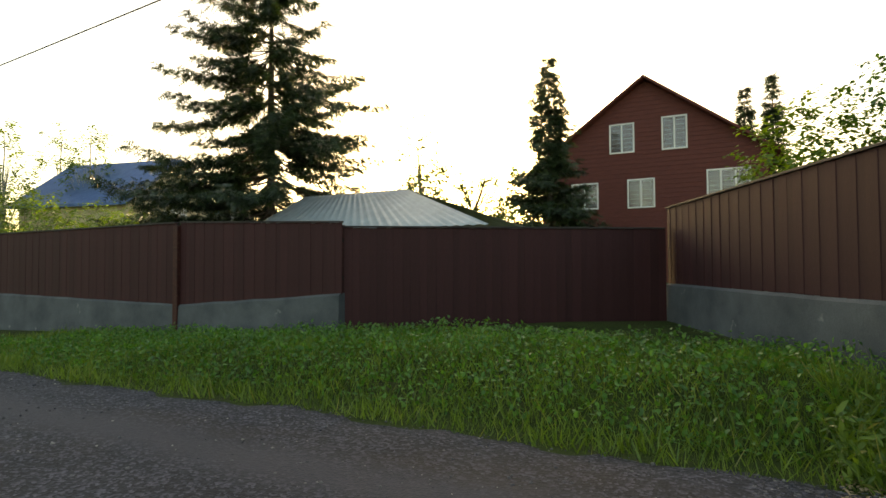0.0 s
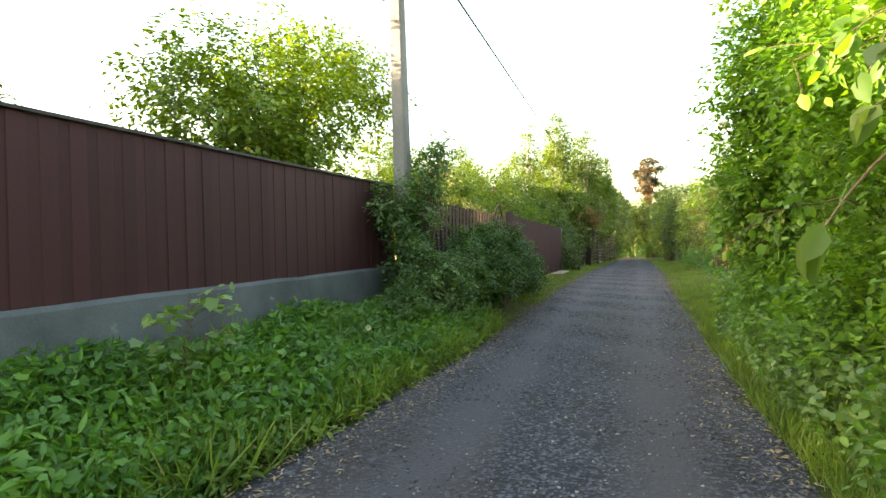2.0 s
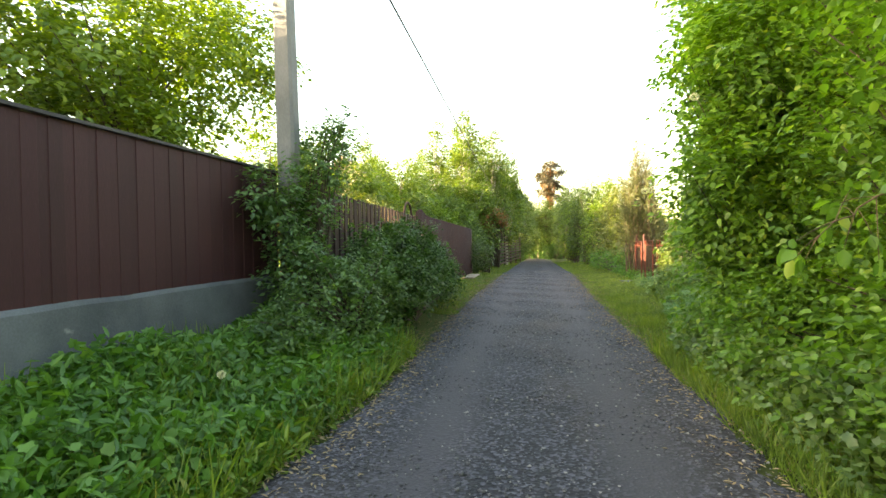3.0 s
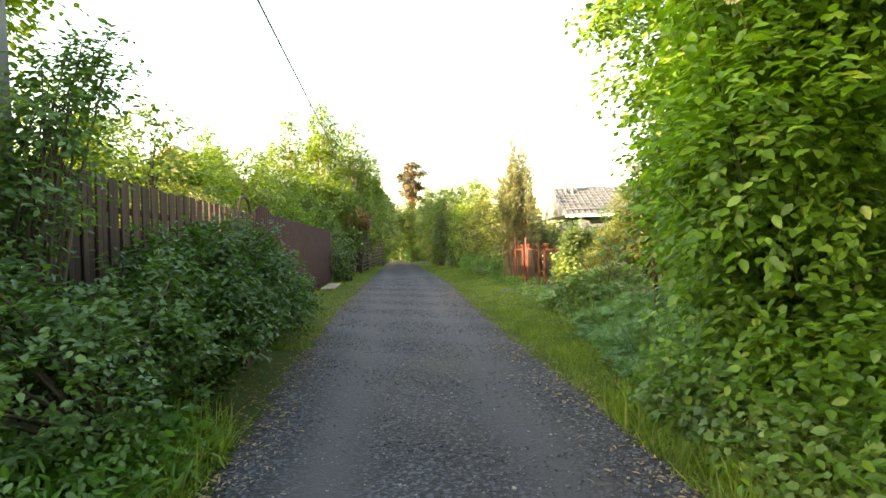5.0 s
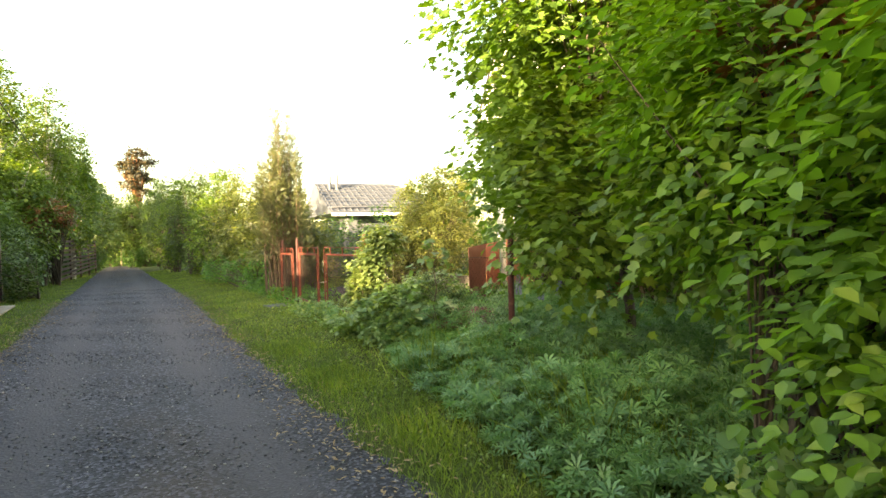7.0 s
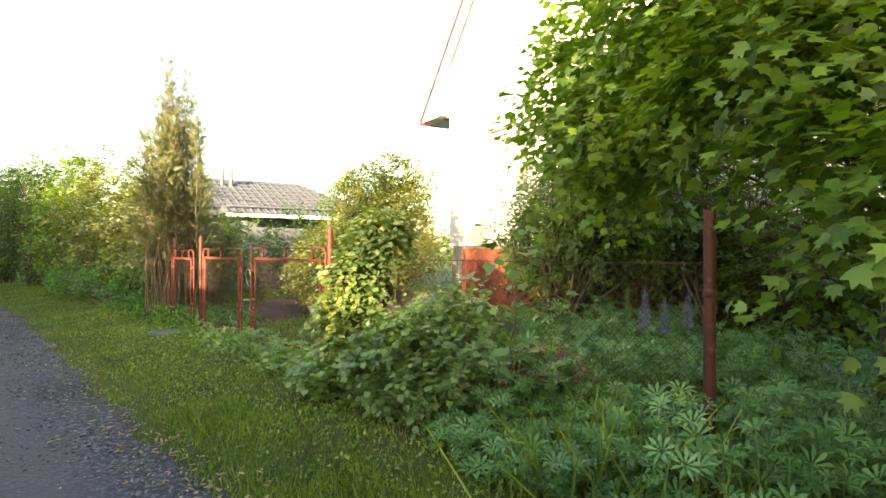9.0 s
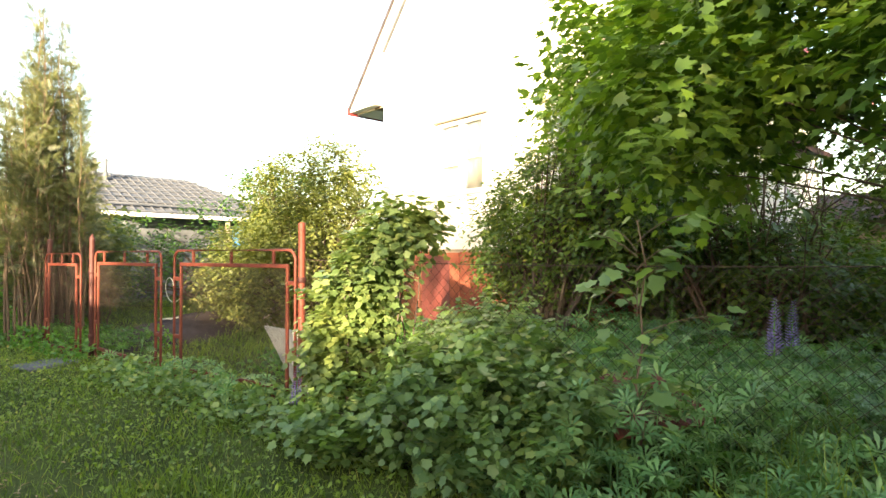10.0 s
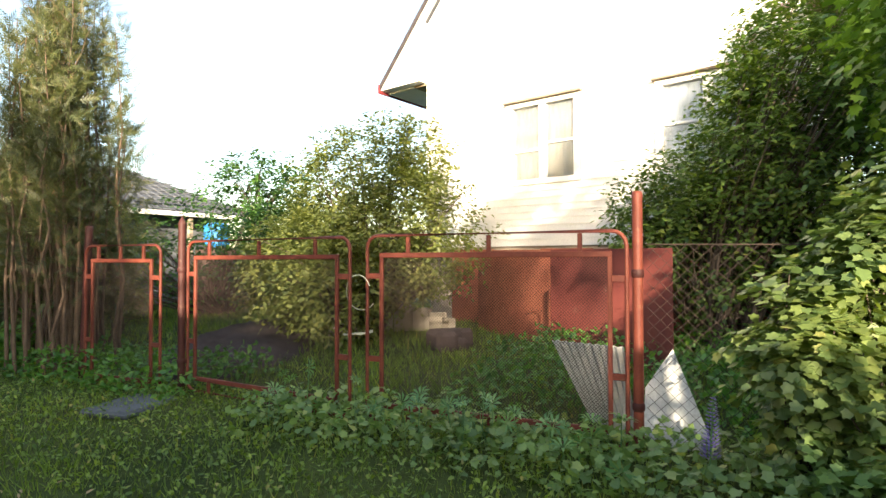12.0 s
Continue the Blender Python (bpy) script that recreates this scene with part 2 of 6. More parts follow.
def glass_mat():
    m, n, l, b = mat("window glass", 0.04, 0, 0.6)
    b.inputs["Transmission Weight"].default_value = 0.9
    b.inputs["Base Color"].default_value = (0.75, 0.8, 0.85, 1)
    return m


M["gravel"], M["soil"], M["stone"], M["glass"] = gravel_mat(), soil_mat(), stone_mat(), glass_mat()

# ---- building blocks ----
rng = np.random.default_rng(7)


def raw(name, verts, faces, material, parent=None, label="", smooth=False):
    """One mesh object from arrays; all faces have the same number of corners."""
    verts, faces = np.asarray(verts, np.float32), np.asarray(faces, np.int32)
    me = bpy.data.meshes.new(name)
    me.vertices.add(len(verts))
    me.vertices.foreach_set("co", verts.ravel())
    k = faces.shape[1]
    me.loops.add(faces.size)
    me.loops.foreach_set("vertex_index", faces.ravel())
    me.polygons.add(len(faces))
    me.polygons.foreach_set("loop_start", np.arange(0, faces.size, k, dtype=np.int32))
    if smooth:
        me.polygons.foreach_set("use_smooth", np.ones(len(faces), bool))
    me.update(calc_edges=True)
    me.materials.append(material)
    ob = new(name, me)
    ob.parent = parent
    if label:
        ob["label"] = label
    return ob


def part(name, bm, material, parent=None, label="", smooth=False):
    me = bpy.data.meshes.new(name)
    if smooth:
        for f in bm.faces:
            f.smooth = True
    bm.to_mesh(me)
    bm.free()
    me.materials.append(material)
    ob = new(name, me)
    ob.parent = parent
    if label:
        ob["label"] = label
    return ob


def share(ob, m, parent=None):
    """Another piece on the same mesh."""
    o = ob.copy()
    scene.collection.objects.link(o)
    o.parent = parent or ob.parent
    o.matrix_basis = m
    return o


def empty(name, m=None, **tags):
    ob = new(name)
    ob.empty_display_size = 0.2
    if m:
        ob.matrix_basis = m
    return tagged(ob, **tags)


def box_into(bm, lo, hi, bevel=0.0, m=None):
    r = bmesh.ops.create_cube(bm, size=1)
    vs = r["verts"]
    for v in vs:
        v.co = Vector([lo[i] + (v.co[i] + 0.5) * (hi[i] - lo[i]) for i in range(3)])
    if bevel:
        es = list({e for v in vs for e in v.link_edges})
        made = bmesh.ops.bevel(bm, geom=es, offset=bevel, segments=1, affect="EDGES")
        vs = list({v for f in made["faces"] for v in f.verts} | {v for v in vs if v.is_valid})
    if m:
        bmesh.ops.transform(bm, matrix=m, verts=vs)
    return vs


def box(lo, hi, bevel=0.004, m=None):
    bm = bmesh.new()
    box_into(bm, lo, hi, bevel, m)
    return bm


def tube_arrays(paths, radii, sides=6):
    """Tapered tubes along paths; one closed run of rings for each path."""
    vs, fs, at = [], [], 0
    ang = np.arange(sides) * 2 * np.pi / sides
    for pts, rad in zip(paths, radii):
        pts = np.asarray(pts, float)
        rad = np.broadcast_to(rad, len(pts)) if np.ndim(rad) == 0 else np.interp(np.linspace(0, 1, len(pts)), np.linspace(0, 1, len(rad)), rad)
        t = np.gradient(pts, axis=0)
        t /= np.linalg.norm(t, axis=1)[:, None] + 1e-9
        ref = np.array([0, 0, 1.0]) if abs(t[0, 2]) < 0.9 else np.array([1.0, 0, 0])
        u = np.cross(t, ref)
        u /= np.linalg.norm(u, axis=1)[:, None] + 1e-9
        w = np.cross(t, u)
        ring = pts[:, None] + rad[:, None, None] * (np.cos(ang)[None, :, None] * u[:, None] + np.sin(ang)[None, :, None] * w[:, None])
        vs.append(ring.reshape(-1, 3))
        n = len(pts)
        i, j = np.meshgrid(np.arange(n - 1), np.arange(sides), indexing="ij")
        a = at + i * sides + j
        b = at + i * sides + (j + 1) % sides
        fs.append(np.stack([a, b, b + sides, a + sides], -1).reshape(-1, 4))
        at += n * sides
    return np.concatenate(vs), np.concatenate(fs)


def tubes(name, paths, radii, material, parent=None, sides=6, label=""):
    v, f = tube_arrays(paths, radii, sides)
    return raw(name, v, f, material, parent, label, True)


def bend(a, b, sag=0.0, wob=0.0, n=6, r=None):
    """A path from a to b that sags and wanders."""
    a, b = np.asarray(a, float), np.asarray(b, float)
    s = np.linspace(0, 1, n)[:, None]
    p = a + (b - a) * s
    p[:, 2] -= (sag * 4 * s * (1 - s))[:, 0]
    if wob:
        off = (r or rng).normal(0, wob, (n, 3))
        off[0] = off[-1] = 0
        p += off
    return p


# leaf outlines: length 1 along y, both halves fold up along the midrib
OVATE = (np.array([(0, 0, 0), (-0.30, 0.30, 0.07), (-0.24, 0.68, 0.06), (0, 1.0, -0.08), (0.24, 0.68, 0.06), (0.30, 0.30, 0.07)]), np.array([(0, 3, 2, 1), (0, 5, 4, 3)]))
SLIM = (np.array([(0, 0, 0), (-0.13, 0.35, 0.03), (-0.11, 0.7, 0.02), (0, 1.0, -0.10), (0.11, 0.7, 0.02), (0.13, 0.35, 0.03)]), np.array([(0, 3, 2, 1), (0, 5, 4, 3)]))
DIAMOND = (np.array([(0, 0, 0), (-0.28, 0.5, 0.05), (0, 1.0, -0.05), (0.28, 0.5, 0.05)]), np.array([(0, 3, 2, 1)]))
_lobe = [(0, 0), (-0.22, 0.05), (-0.50, 0.22), (-0.30, 0.38), (-0.42, 0.72), (-0.14, 0.62), (0, 1.0), (0.14, 0.62), (0.42, 0.72), (0.30, 0.38), (0.50, 0.22), (0.22, 0.05)]
MAPLE = (np.array([(x, y, 0.10 * abs(x) - 0.10 * y * y) for x, y in _lobe]), np.array([(0, 3, 2, 1), (0, 5, 4, 3), (0, 7, 6, 5), (0, 9, 8, 7), (0, 11, 10, 9)]))
_cur = [(0, 0), (-0.28, -0.02), (-0.46, 0.16), (-0.37, 0.35), (-0.48, 0.62), (-0.20, 0.70), (0, 0.98), (0.20, 0.70), (0.48, 0.62), (0.37, 0.35), (0.46, 0.16), (0.28, -0.02)]
CURRANT = (np.array([(x, y, 0.16 * abs(x) - 0.12 * y * y) for x, y in _cur]), MAPLE[1])



def palmate(k=9):
    """A whorl of narrow leaflets round one stalk, as lupins have."""
    v, f = [], []
    for i in range(k):
        a = 2 * math.pi * i / k
        c, s = math.cos(a), math.sin(a)
        for r, w, z in ((0.04, 0, 0), (0.30, 0.075, 0.11), (0.52, 0, 0.08), (0.30, -0.075, 0.11)):
            v.append((r * c - 0.8 * w * s, r * s + 0.8 * w * c, z * 1.5))
        f.append((4 * i, 4 * i + 1, 4 * i + 2, 4 * i + 3))
    return np.array(v), np.array(f)


PALM = palmate()
BLADE = (np.array([(-0.035, 0, 0), (0.035, 0, 0), (0.022, 0.6, 0.04), (0.004, 1.0, 0.16), (-0.004, 1.0, 0.16), (-0.022, 0.6, 0.04)]), np.array([(0, 1, 2, 5), (5, 2, 3, 4)]))


def frames_for(tip, face):
    """Turns that lay y along tip and z near face."""
    y = tip / (np.linalg.norm(tip, axis=1)[:, None] + 1e-9)
    x = np.cross(y, face)
    x /= np.linalg.norm(x, axis=1)[:, None] + 1e-9
    return np.stack([x, y, np.cross(x, y)], -1)


def scatter(name, shape, at, tip, face, size, material, parent=None, label=""):
    """Copies of a small outline joined into one mesh."""
    v, f = shape
    turn = frames_for(tip, face)
    size = np.broadcast_to(size, len(at))
    pts = np.einsum("nij,kj->nki", turn, v) * size[:, None, None] + at[:, None]
    faces = f[None] + (np.arange(len(at)) * len(v))[:, None, None]
    return raw(name, pts.reshape(-1, 3), faces.reshape(-1, f.shape[1]), material, parent, label)


def unit(n, r):
    d = r.normal(size=(n, 3))
    return d / np.linalg.norm(d, axis=1)[:, None]


def leafage(centres, spread, per, r, outward=None, droop=0.25):
    """Leaves set alternately along short drooping shoots round clump centres: places, tips and faces."""
    k = max(1, per // 6)
    m = per // k
    n = len(centres) * k
    sp = np.repeat(np.broadcast_to(np.asarray(spread, float), len(centres)), k)
    foot = np.repeat(centres, k, 0) + unit(n, r) * sp[:, None] * 0.55
    d = unit(n, r) * 0.75 + np.array([0, 0, 0.15])
    if outward is not None:
        d += np.repeat(outward, k, 0) * 0.75
    d /= np.linalg.norm(d, axis=1)[:, None] + 1e-6
    length = sp * r.uniform(0.9, 2.0, n)
    s = (np.arange(m) + 0.5) / m
    at = foot[:, None] + d[:, None] * ((s - 0.3)[None, :] * length[:, None])[..., None]
    at[..., 2] -= droop * 1.3 * length[:, None] * (s * s)[None, :]
    side = np.cross(d, np.array([0, 0, 1.0]) + unit(n, r) * 0.25)
    side /= np.linalg.norm(side, axis=1)[:, None] + 1e-6
    sign = np.where(np.arange(m) % 2, 1.0, -1.0)
    tip = side[:, None] * sign[None, :, None] * 0.8 + d[:, None] * 0.6
    tip = tip.reshape(-1, 3) + unit(n * m, r) * 0.35
    tip[:, 2] -= droop * 1.4
    face = np.repeat(unit(n, r) * 0.4, m, 0) + unit(n * m, r) * 0.25 + np.array([0, 0, 0.9])
    if outward is not None:
        face += np.repeat(np.repeat(outward, k, 0), m, 0) * 0.4
    return at.reshape(-1, 3) + r.normal(0, 0.1, (n * m, 3)) * np.repeat(sp, m)[:, None], tip, face


def blob_points(blobs, n, r, shell=0.75):
    """Clump centres in and near the skins of ellipsoids with uneven lobes; ragged, none inside another's core."""
    out, nor = [], []
    vol = np.array([b[3] * b[4] * b[5] for b in blobs]) ** (2 / 3)
    for b, k in zip(blobs, np.maximum(3, (n * vol / vol.sum()).astype(int))):
        c, rad = np.array(b[:3], float), np.array(b[3:6], float)
        d = unit(k, r)
        s = shell + (1.06 - shell) * r.random(k) ** 0.8
        knobs = unit(16, r)
        near = np.exp(-((d[:, None] - knobs[None]) ** 2).sum(-1) / 0.12).max(1)
        s *= 0.88 + 0.26 * near + r.normal(0, 0.045, k)
        p = c + d * rad * s[:, None]
        keep = np.ones(k, bool)
        for o in blobs:
            if o is not b:
                q = (p - np.array(o[:3])) / np.array(o[3:6])
                keep &= (q * q).sum(1) > 0.36
        out.append(p[keep])
        nor.append(d[keep])
    return np.concatenate(out), np.concatenate(nor)


def limbs(base, targets, r, r0=0.05, lean=0.35, n=6):
    """Branches from a stem's foot or fork to the clumps."""
    paths, radii = [], []
    for t in targets:
        mid = base + (t - base) * np.array([lean, lean, 0.6])
        s = np.linspace(0, 1, n)[:, None]
        p = (1 - s) ** 2 * base + 2 * s * (1 - s) * mid + s * s * t + r.normal(0, 0.015, (n, 3)) * s
        paths.append(p)
        radii.append((r0, r0 * 0.5, r0 * 0.15))
    return paths, radii


def plant(name, label, category, foot, blobs, n, per, shape, size, leaf, seed, spread=0.22, stems=7, r0=0.03, bark="bark", trunk=0.0, fork=1.2, core=True, kind="", group="", extra=None, shell=0.75):
    """A tree or shrub: trunk or stems, limbs, and a crown of many leaves."""
    r = np.random.default_rng(seed)
    root = empty(name, pose(*foot), label=label, category=category, group=group, kind=kind)
    f = np.array(foot, float)
    loc = [(b[0] - f[0], b[1] - f[1], b[2] - f[2], *b[3:]) for b in blobs]
    c, d = blob_points(loc, n, r, shell)
    c = c[c[:, 2] > 0.05]
    d = d[: len(c)]
    if core:
        c2, d2 = blob_points([(*b[:3], b[3] * 0.7, b[4] * 0.7, b[5] * 0.7) for b in loc], n // 4, r, 0.3)
        c2 = c2[c2[:, 2] > 0.05]
        c, d = np.concatenate([c, c2]), np.concatenate([d, d2[: len(c2)]])
    pick = c[r.choice(len(c), min(len(c), stems * 9), replace=False)]
    paths, radii = [], []
    if trunk:
        top = np.array([np.mean([b[0] for b in loc]), np.mean([b[1] for b in loc]), max(b[2] + b[5] * 0.6 for b in loc) if fork > 1.6 or fork < 1.25 else np.mean([b[2] for b in loc]) * 0.8])
        main = bend((0, 0, 0), top, 0, 0.05, 9, r)
        main[0] = (0, 0, -0.05)
        paths.append(main)
        radii.append((trunk, trunk * 0.75, trunk * 0.2))
        for p in pick:
            h = min(max(fork, p[2] * 0.55), top[2] * 0.85)
            b = main[0] + (top - main[0]) * (h / top[2])
            q, w = limbs(b, [p], r, trunk * 0.28)
            paths += q
            radii += w
    else:
        for k in range(stems):
            a = np.array([*r.normal(0, 0.16, 2), -0.03])
            near = pick[k::stems]
            q, w = limbs(a, near, r, r0)
            paths += q
            radii += w
    v, fc = tube_arrays(paths, radii, 5)
    raw("trunk" if trunk else "branchwork", v, fc, M[bark], root, "", True)
    at, tip, face = leafage(c, spread, per, r, d)
    keep = at[:, 2] > 0.02
    sz = size * r.uniform(0.65, 1.2, len(at))
    scatter("crown", shape, at[keep], tip[keep], face[keep], sz[keep], leaf, root)
    if extra:
        extra(root, c, d, r)
    return root

# ---- the ground ----
LEFT_EDGE = [(-14, -5.4), (-7, -5.1), (-4, -5.1), (-2, -5.3), (1, -5.2), (3, -5.2), (6, -5.0), (12, -4.78), (22, -4.95), (30, -4.8), (130, -4.6)]
RIGHT_EDGE = [(-14, 2.4), (-9, 2.0), (-3, 1.2), (1, 0.3), (3.5, -0.7), (6.5, -1.4), (10, -1.58), (22, -1.6), (30, -1.45), (130, -1.4)]


def edge(rows, y):
    return np.interp(y, [r[0] for r in rows], [r[1] for r in rows])


def smooth(a, b, x):
    s = np.clip((x - a) / (b - a), 0, 1)
    return s * s * (3 - 2 * s)


def land(x, y):
    """Height of the ground: level lane, a bank to the left fence, a soft rise to the right, falling away beyond 30 m."""
    x, y = np.asarray(x, float), np.asarray(y, float)
    le, ri = edge(LEFT_EDGE, y), edge(RIGHT_EDGE, y)
    z = 0.34 * smooth(0.1, 1.7, le - x) * smooth(-9, -1, y) * (1 - smooth(18, 24, y) * 0.8)
    z = z + 0.10 * smooth(0.0, 1.8, x - ri)
    z = z + 0.02 * np.sin(x * 2.1 + y * 0.7) * np.cos(y * 1.3) * np.maximum(smooth(0, 0.6, le - x), smooth(0, 0.6, x - ri))
    z = z + 0.9 * smooth(4.2, 8.5, x) * smooth(22.0, 18.5, y)
    z = z - 0.02 * np.maximum(0, np.minimum(y, 130) - 30)
    z = z - 0.035 * np.clip(-y - 8, 0, 30) * smooth(0, 4, le - x)
    return z


def axis_steps(a, b, fine, far, grow=1.35):
    out, s = list(np.arange(a, b + 1e-6, fine)), fine
    lo, hi = [], []
    p = a
    while p > -far:
        s *= grow
        p -= s
        lo.append(p)
    s, p = fine, b
    while p < far:
        s *= grow
        p += s
        hi.append(p)
    return np.array(lo[::-1] + out + hi)


def grid(name, xs, ys, height, material):
    x, y = np.meshgrid(xs, ys, indexing="ij")
    v = np.stack([x, y, height(x, y)], -1).reshape(-1, 3)
    i, j = np.meshgrid(np.arange(len(xs) - 1), np.arange(len(ys) - 1), indexing="ij")
    a = i * len(ys) + j
    f = np.stack([a, a + len(ys), a + len(ys) + 1, a + 1], -1).reshape(-1, 4)
    return raw(name, v, f, material, None, "", True)


ground = grid("ground", axis_steps(-12, 8, 0.2, 420), axis_steps(-10, 40, 0.2, 420), land, M["soil"])
tagged(ground, "grassy uneven ground beside a gravel lane", "ground", kind="structure")


def lane():
    ys = np.concatenate([np.arange(-13.5, 40, 0.1), np.arange(40, 130, 0.6)])
    u = np.linspace(0, 1, 40)
    r = np.random.default_rng(3)
    jl = np.convolve(r.normal(0, 0.10, len(ys)), np.ones(4) / 4, "same")
    jr = np.convolve(r.normal(0, 0.10, len(ys)), np.ones(4) / 4, "same")
    le, ri = edge(LEFT_EDGE, ys) + jl, edge(RIGHT_EDGE, ys) + jr
    x = le[:, None] + (ri - le)[:, None] * u
    y = np.repeat(ys[:, None], 40, 1)
    rut = -0.016 * (np.exp(-(((u - 0.27) / 0.08) ** 2)) + np.exp(-(((u - 0.73) / 0.08) ** 2)))
    lift = 0.030 * np.minimum(1, np.minimum(u, 1 - u) / 0.05) - 0.008
    z = land(np.clip(x, le[:, None] + 0.001, ri[:, None] - 0.001), y) * 1.0 + rut + lift + 0.005 * np.sin(y * 3.1 + x * 2)
    v = np.stack([x, y, z], -1).reshape(-1, 3)
    i, j = np.meshgrid(np.arange(len(ys) - 1), np.arange(39), indexing="ij")
    a = i * 40 + j
    f = np.stack([a, a + 1, a + 41, a + 40], -1).reshape(-1, 4)
    return raw("road", v, f, M["gravel"], None, "", True)


tagged(lane(), "dark grey gravel lane with two worn wheel tracks", "road", kind="structure")


def stones():
    r = np.random.default_rng(5)
    n = 46000
    y = 2 + 34 * r.random(n) ** 1.25
    y[:5000] = r.uniform(-8, 3, 5000)
    u = r.random(n)
    keep = r.random(n) < 0.6 + 0.4 * (1 - np.exp(-(((u - 0.27) / 0.09) ** 2)) - np.exp(-(((u - 0.73) / 0.09) ** 2)))
    y, u = y[keep], u[keep]
    n = len(y)
    le, ri = edge(LEFT_EDGE, y), edge(RIGHT_EDGE, y)
    x = le + (ri - le) * (0.01 + 0.98 * u)
    z = land(x, y) + 0.024 - 0.016 * (np.exp(-(((u - 0.27) / 0.08) ** 2)) + np.exp(-(((u - 0.73) / 0.08) ** 2)))
    s = 0.006 + 0.013 * r.random(n) ** 2.5 + 0.012 * (r.random(n) > 0.985)
    o = np.array([(1, 0, 0), (0, 1, 0), (-1, 0, 0), (0, -1, 0), (0, 0, 1), (0, 0, -1)], float)
    f = np.array([(0, 1, 4), (1, 2, 4), (2, 3, 4), (3, 0, 4), (1, 0, 5), (2, 1, 5), (3, 2, 5), (0, 3, 5)])
    turn = frames_for(unit(n, r), unit(n, r))
    v = o[None] * r.uniform(0.6, 1.3, (n, 6, 1))
    v = np.einsum("nij,nkj->nki", turn, v) * s[:, None, None] * np.array([1, 1, 0.6])
    v += np.stack([x, y, z], -1)[:, None]
    ob = raw("gravel", v.reshape(-1, 3), (f[None] + (np.arange(n) * 6)[:, None, None]).reshape(-1, 3), M["stone"])
    tagged(ob, "loose grey gravel stones on the lane", "gravel", kind="stuff")


stones()


# ---- fences on the left ----
def plank_mesh(w, h, t, material, name="plank"):
    bm = box((-w / 2, -t / 2, 0), (w / 2, t / 2, h), 0.004)
    me = bpy.data.meshes.new(name)
    bm.to_mesh(me)
    bm.free()
    me.materials.append(material)
    return me


def run(a, b):
    a, b = Vector(a), Vector(b)
    d = (b - a).to_2d()
    return a, b, d.length, math.degrees(math.atan2(d.y, d.x))


def plank_fence(name, a, b, low, high, low2, high2, step, label, material, cap=True, base=True, base_to=None, seed=1, posts=2.4, gap=0.0):
    """Boards side by side, every second one proud, a cap on top and a plastered base below."""
    r = random.Random(seed)
    a, b, run_len, turn = run(a, b)
    root = tagged(empty(name, pose(a.x, a.y, 0, 0, 0, turn)), label, "fence", kind="structure")
    n = int(run_len / step)
    me = plank_mesh(step * (1.18 if gap == 0 else 1.06 - gap), 1.0, 0.022, material)
    for i in range(n):
        s = (i + 0.5) / n
        z0, z1 = low + (low2 - low) * s, high + (high2 - high) * s
        z0 += r.uniform(-0.008, 0.008)
        z1 += r.uniform(-0.006, 0.006) * (1 if cap else 3)
        o = new("plank", me)
        o.parent = root
        o.matrix_basis = pose(s * run_len, (0.006 if gap == 0 else 0.016) * (i % 2) + r.uniform(-0.002, 0.002), z0, 0, r.uniform(-0.25, 0.25), r.uniform(-1.5, 1.5)) @ Matrix.Diagonal((1, 1, z1 - z0, 1))
    bm = bmesh.new()
    slope = lambda z0, z1, y0, y1, h: (bm.verts.new((0, y0, z0)), bm.verts.new((0, y1, z0)), bm.verts.new((0, y1, z0 + h)), bm.verts.new((0, y0, z0 + h)), bm.verts.new((run_len, y0, z1)), bm.verts.new((run_len, y1, z1)), bm.verts.new((run_len, y1, z1 + h)), bm.verts.new((run_len, y0, z1 + h)))

    def beam(v):
        for q in ((0, 1, 2, 3), (7, 6, 5, 4), (0, 4, 5, 1), (1, 5, 6, 2), (2, 6, 7, 3), (3, 7, 4, 0)):
            bm.faces.new([v[k] for k in q])

    beam(slope(low + 0.25, low2 + 0.25, 0.032, 0.075, 0.07))
    beam(slope(high - 0.35, high2 - 0.35, 0.032, 0.075, 0.07))
    part("rail", bm, M["plank_grey"], root)
    if cap:
        bm = bmesh.new()
        beam(slope(high + 0.004, high2 + 0.004, -0.045, 0.07, 0.028))
        part("cap_rail", bm, M["cap"], root, "dark cap rail")
    if base:
        bm = bmesh.new()
        nb = max(2, int(run_len / 0.5))
        rows = []
        for i in range(nb + 1):
            s = i / nb
            top = low + (low2 - low) * s + 0.004 + r.uniform(-0.006, 0.012)
            y0 = -0.05 + r.uniform(-0.012, 0.012)
            rows.append([bm.verts.new((s * run_len, *q)) for q in ((y0 - 0.06, -1.2), (y0 - 0.01, top - 0.04), (y0 + 0.03, top), (0.14, top), (0.14, -1.2))])
        for p, q in zip(rows, rows[1:]):
            for k in range(4):
                bm.faces.new((p[k], p[k + 1], q[k + 1], q[k]))
        bm.faces.new(rows[0][::-1])
        bm.faces.new(rows[-1])
        part("base_wall", bm, M["concrete"], root, "grey plastered concrete base")
    k = int(run_len / posts)
    for i in range(k + 1):
        s = i / max(1, k)
        x = min(max(s * run_len, 0.06), run_len - 0.06)
        z1 = high + (high2 - high) * s - 0.03
        part("post", box((x - 0.04, 0.078, -0.4), (x + 0.04, 0.15, z1), 0.006), M["darkred"], root)
    return root


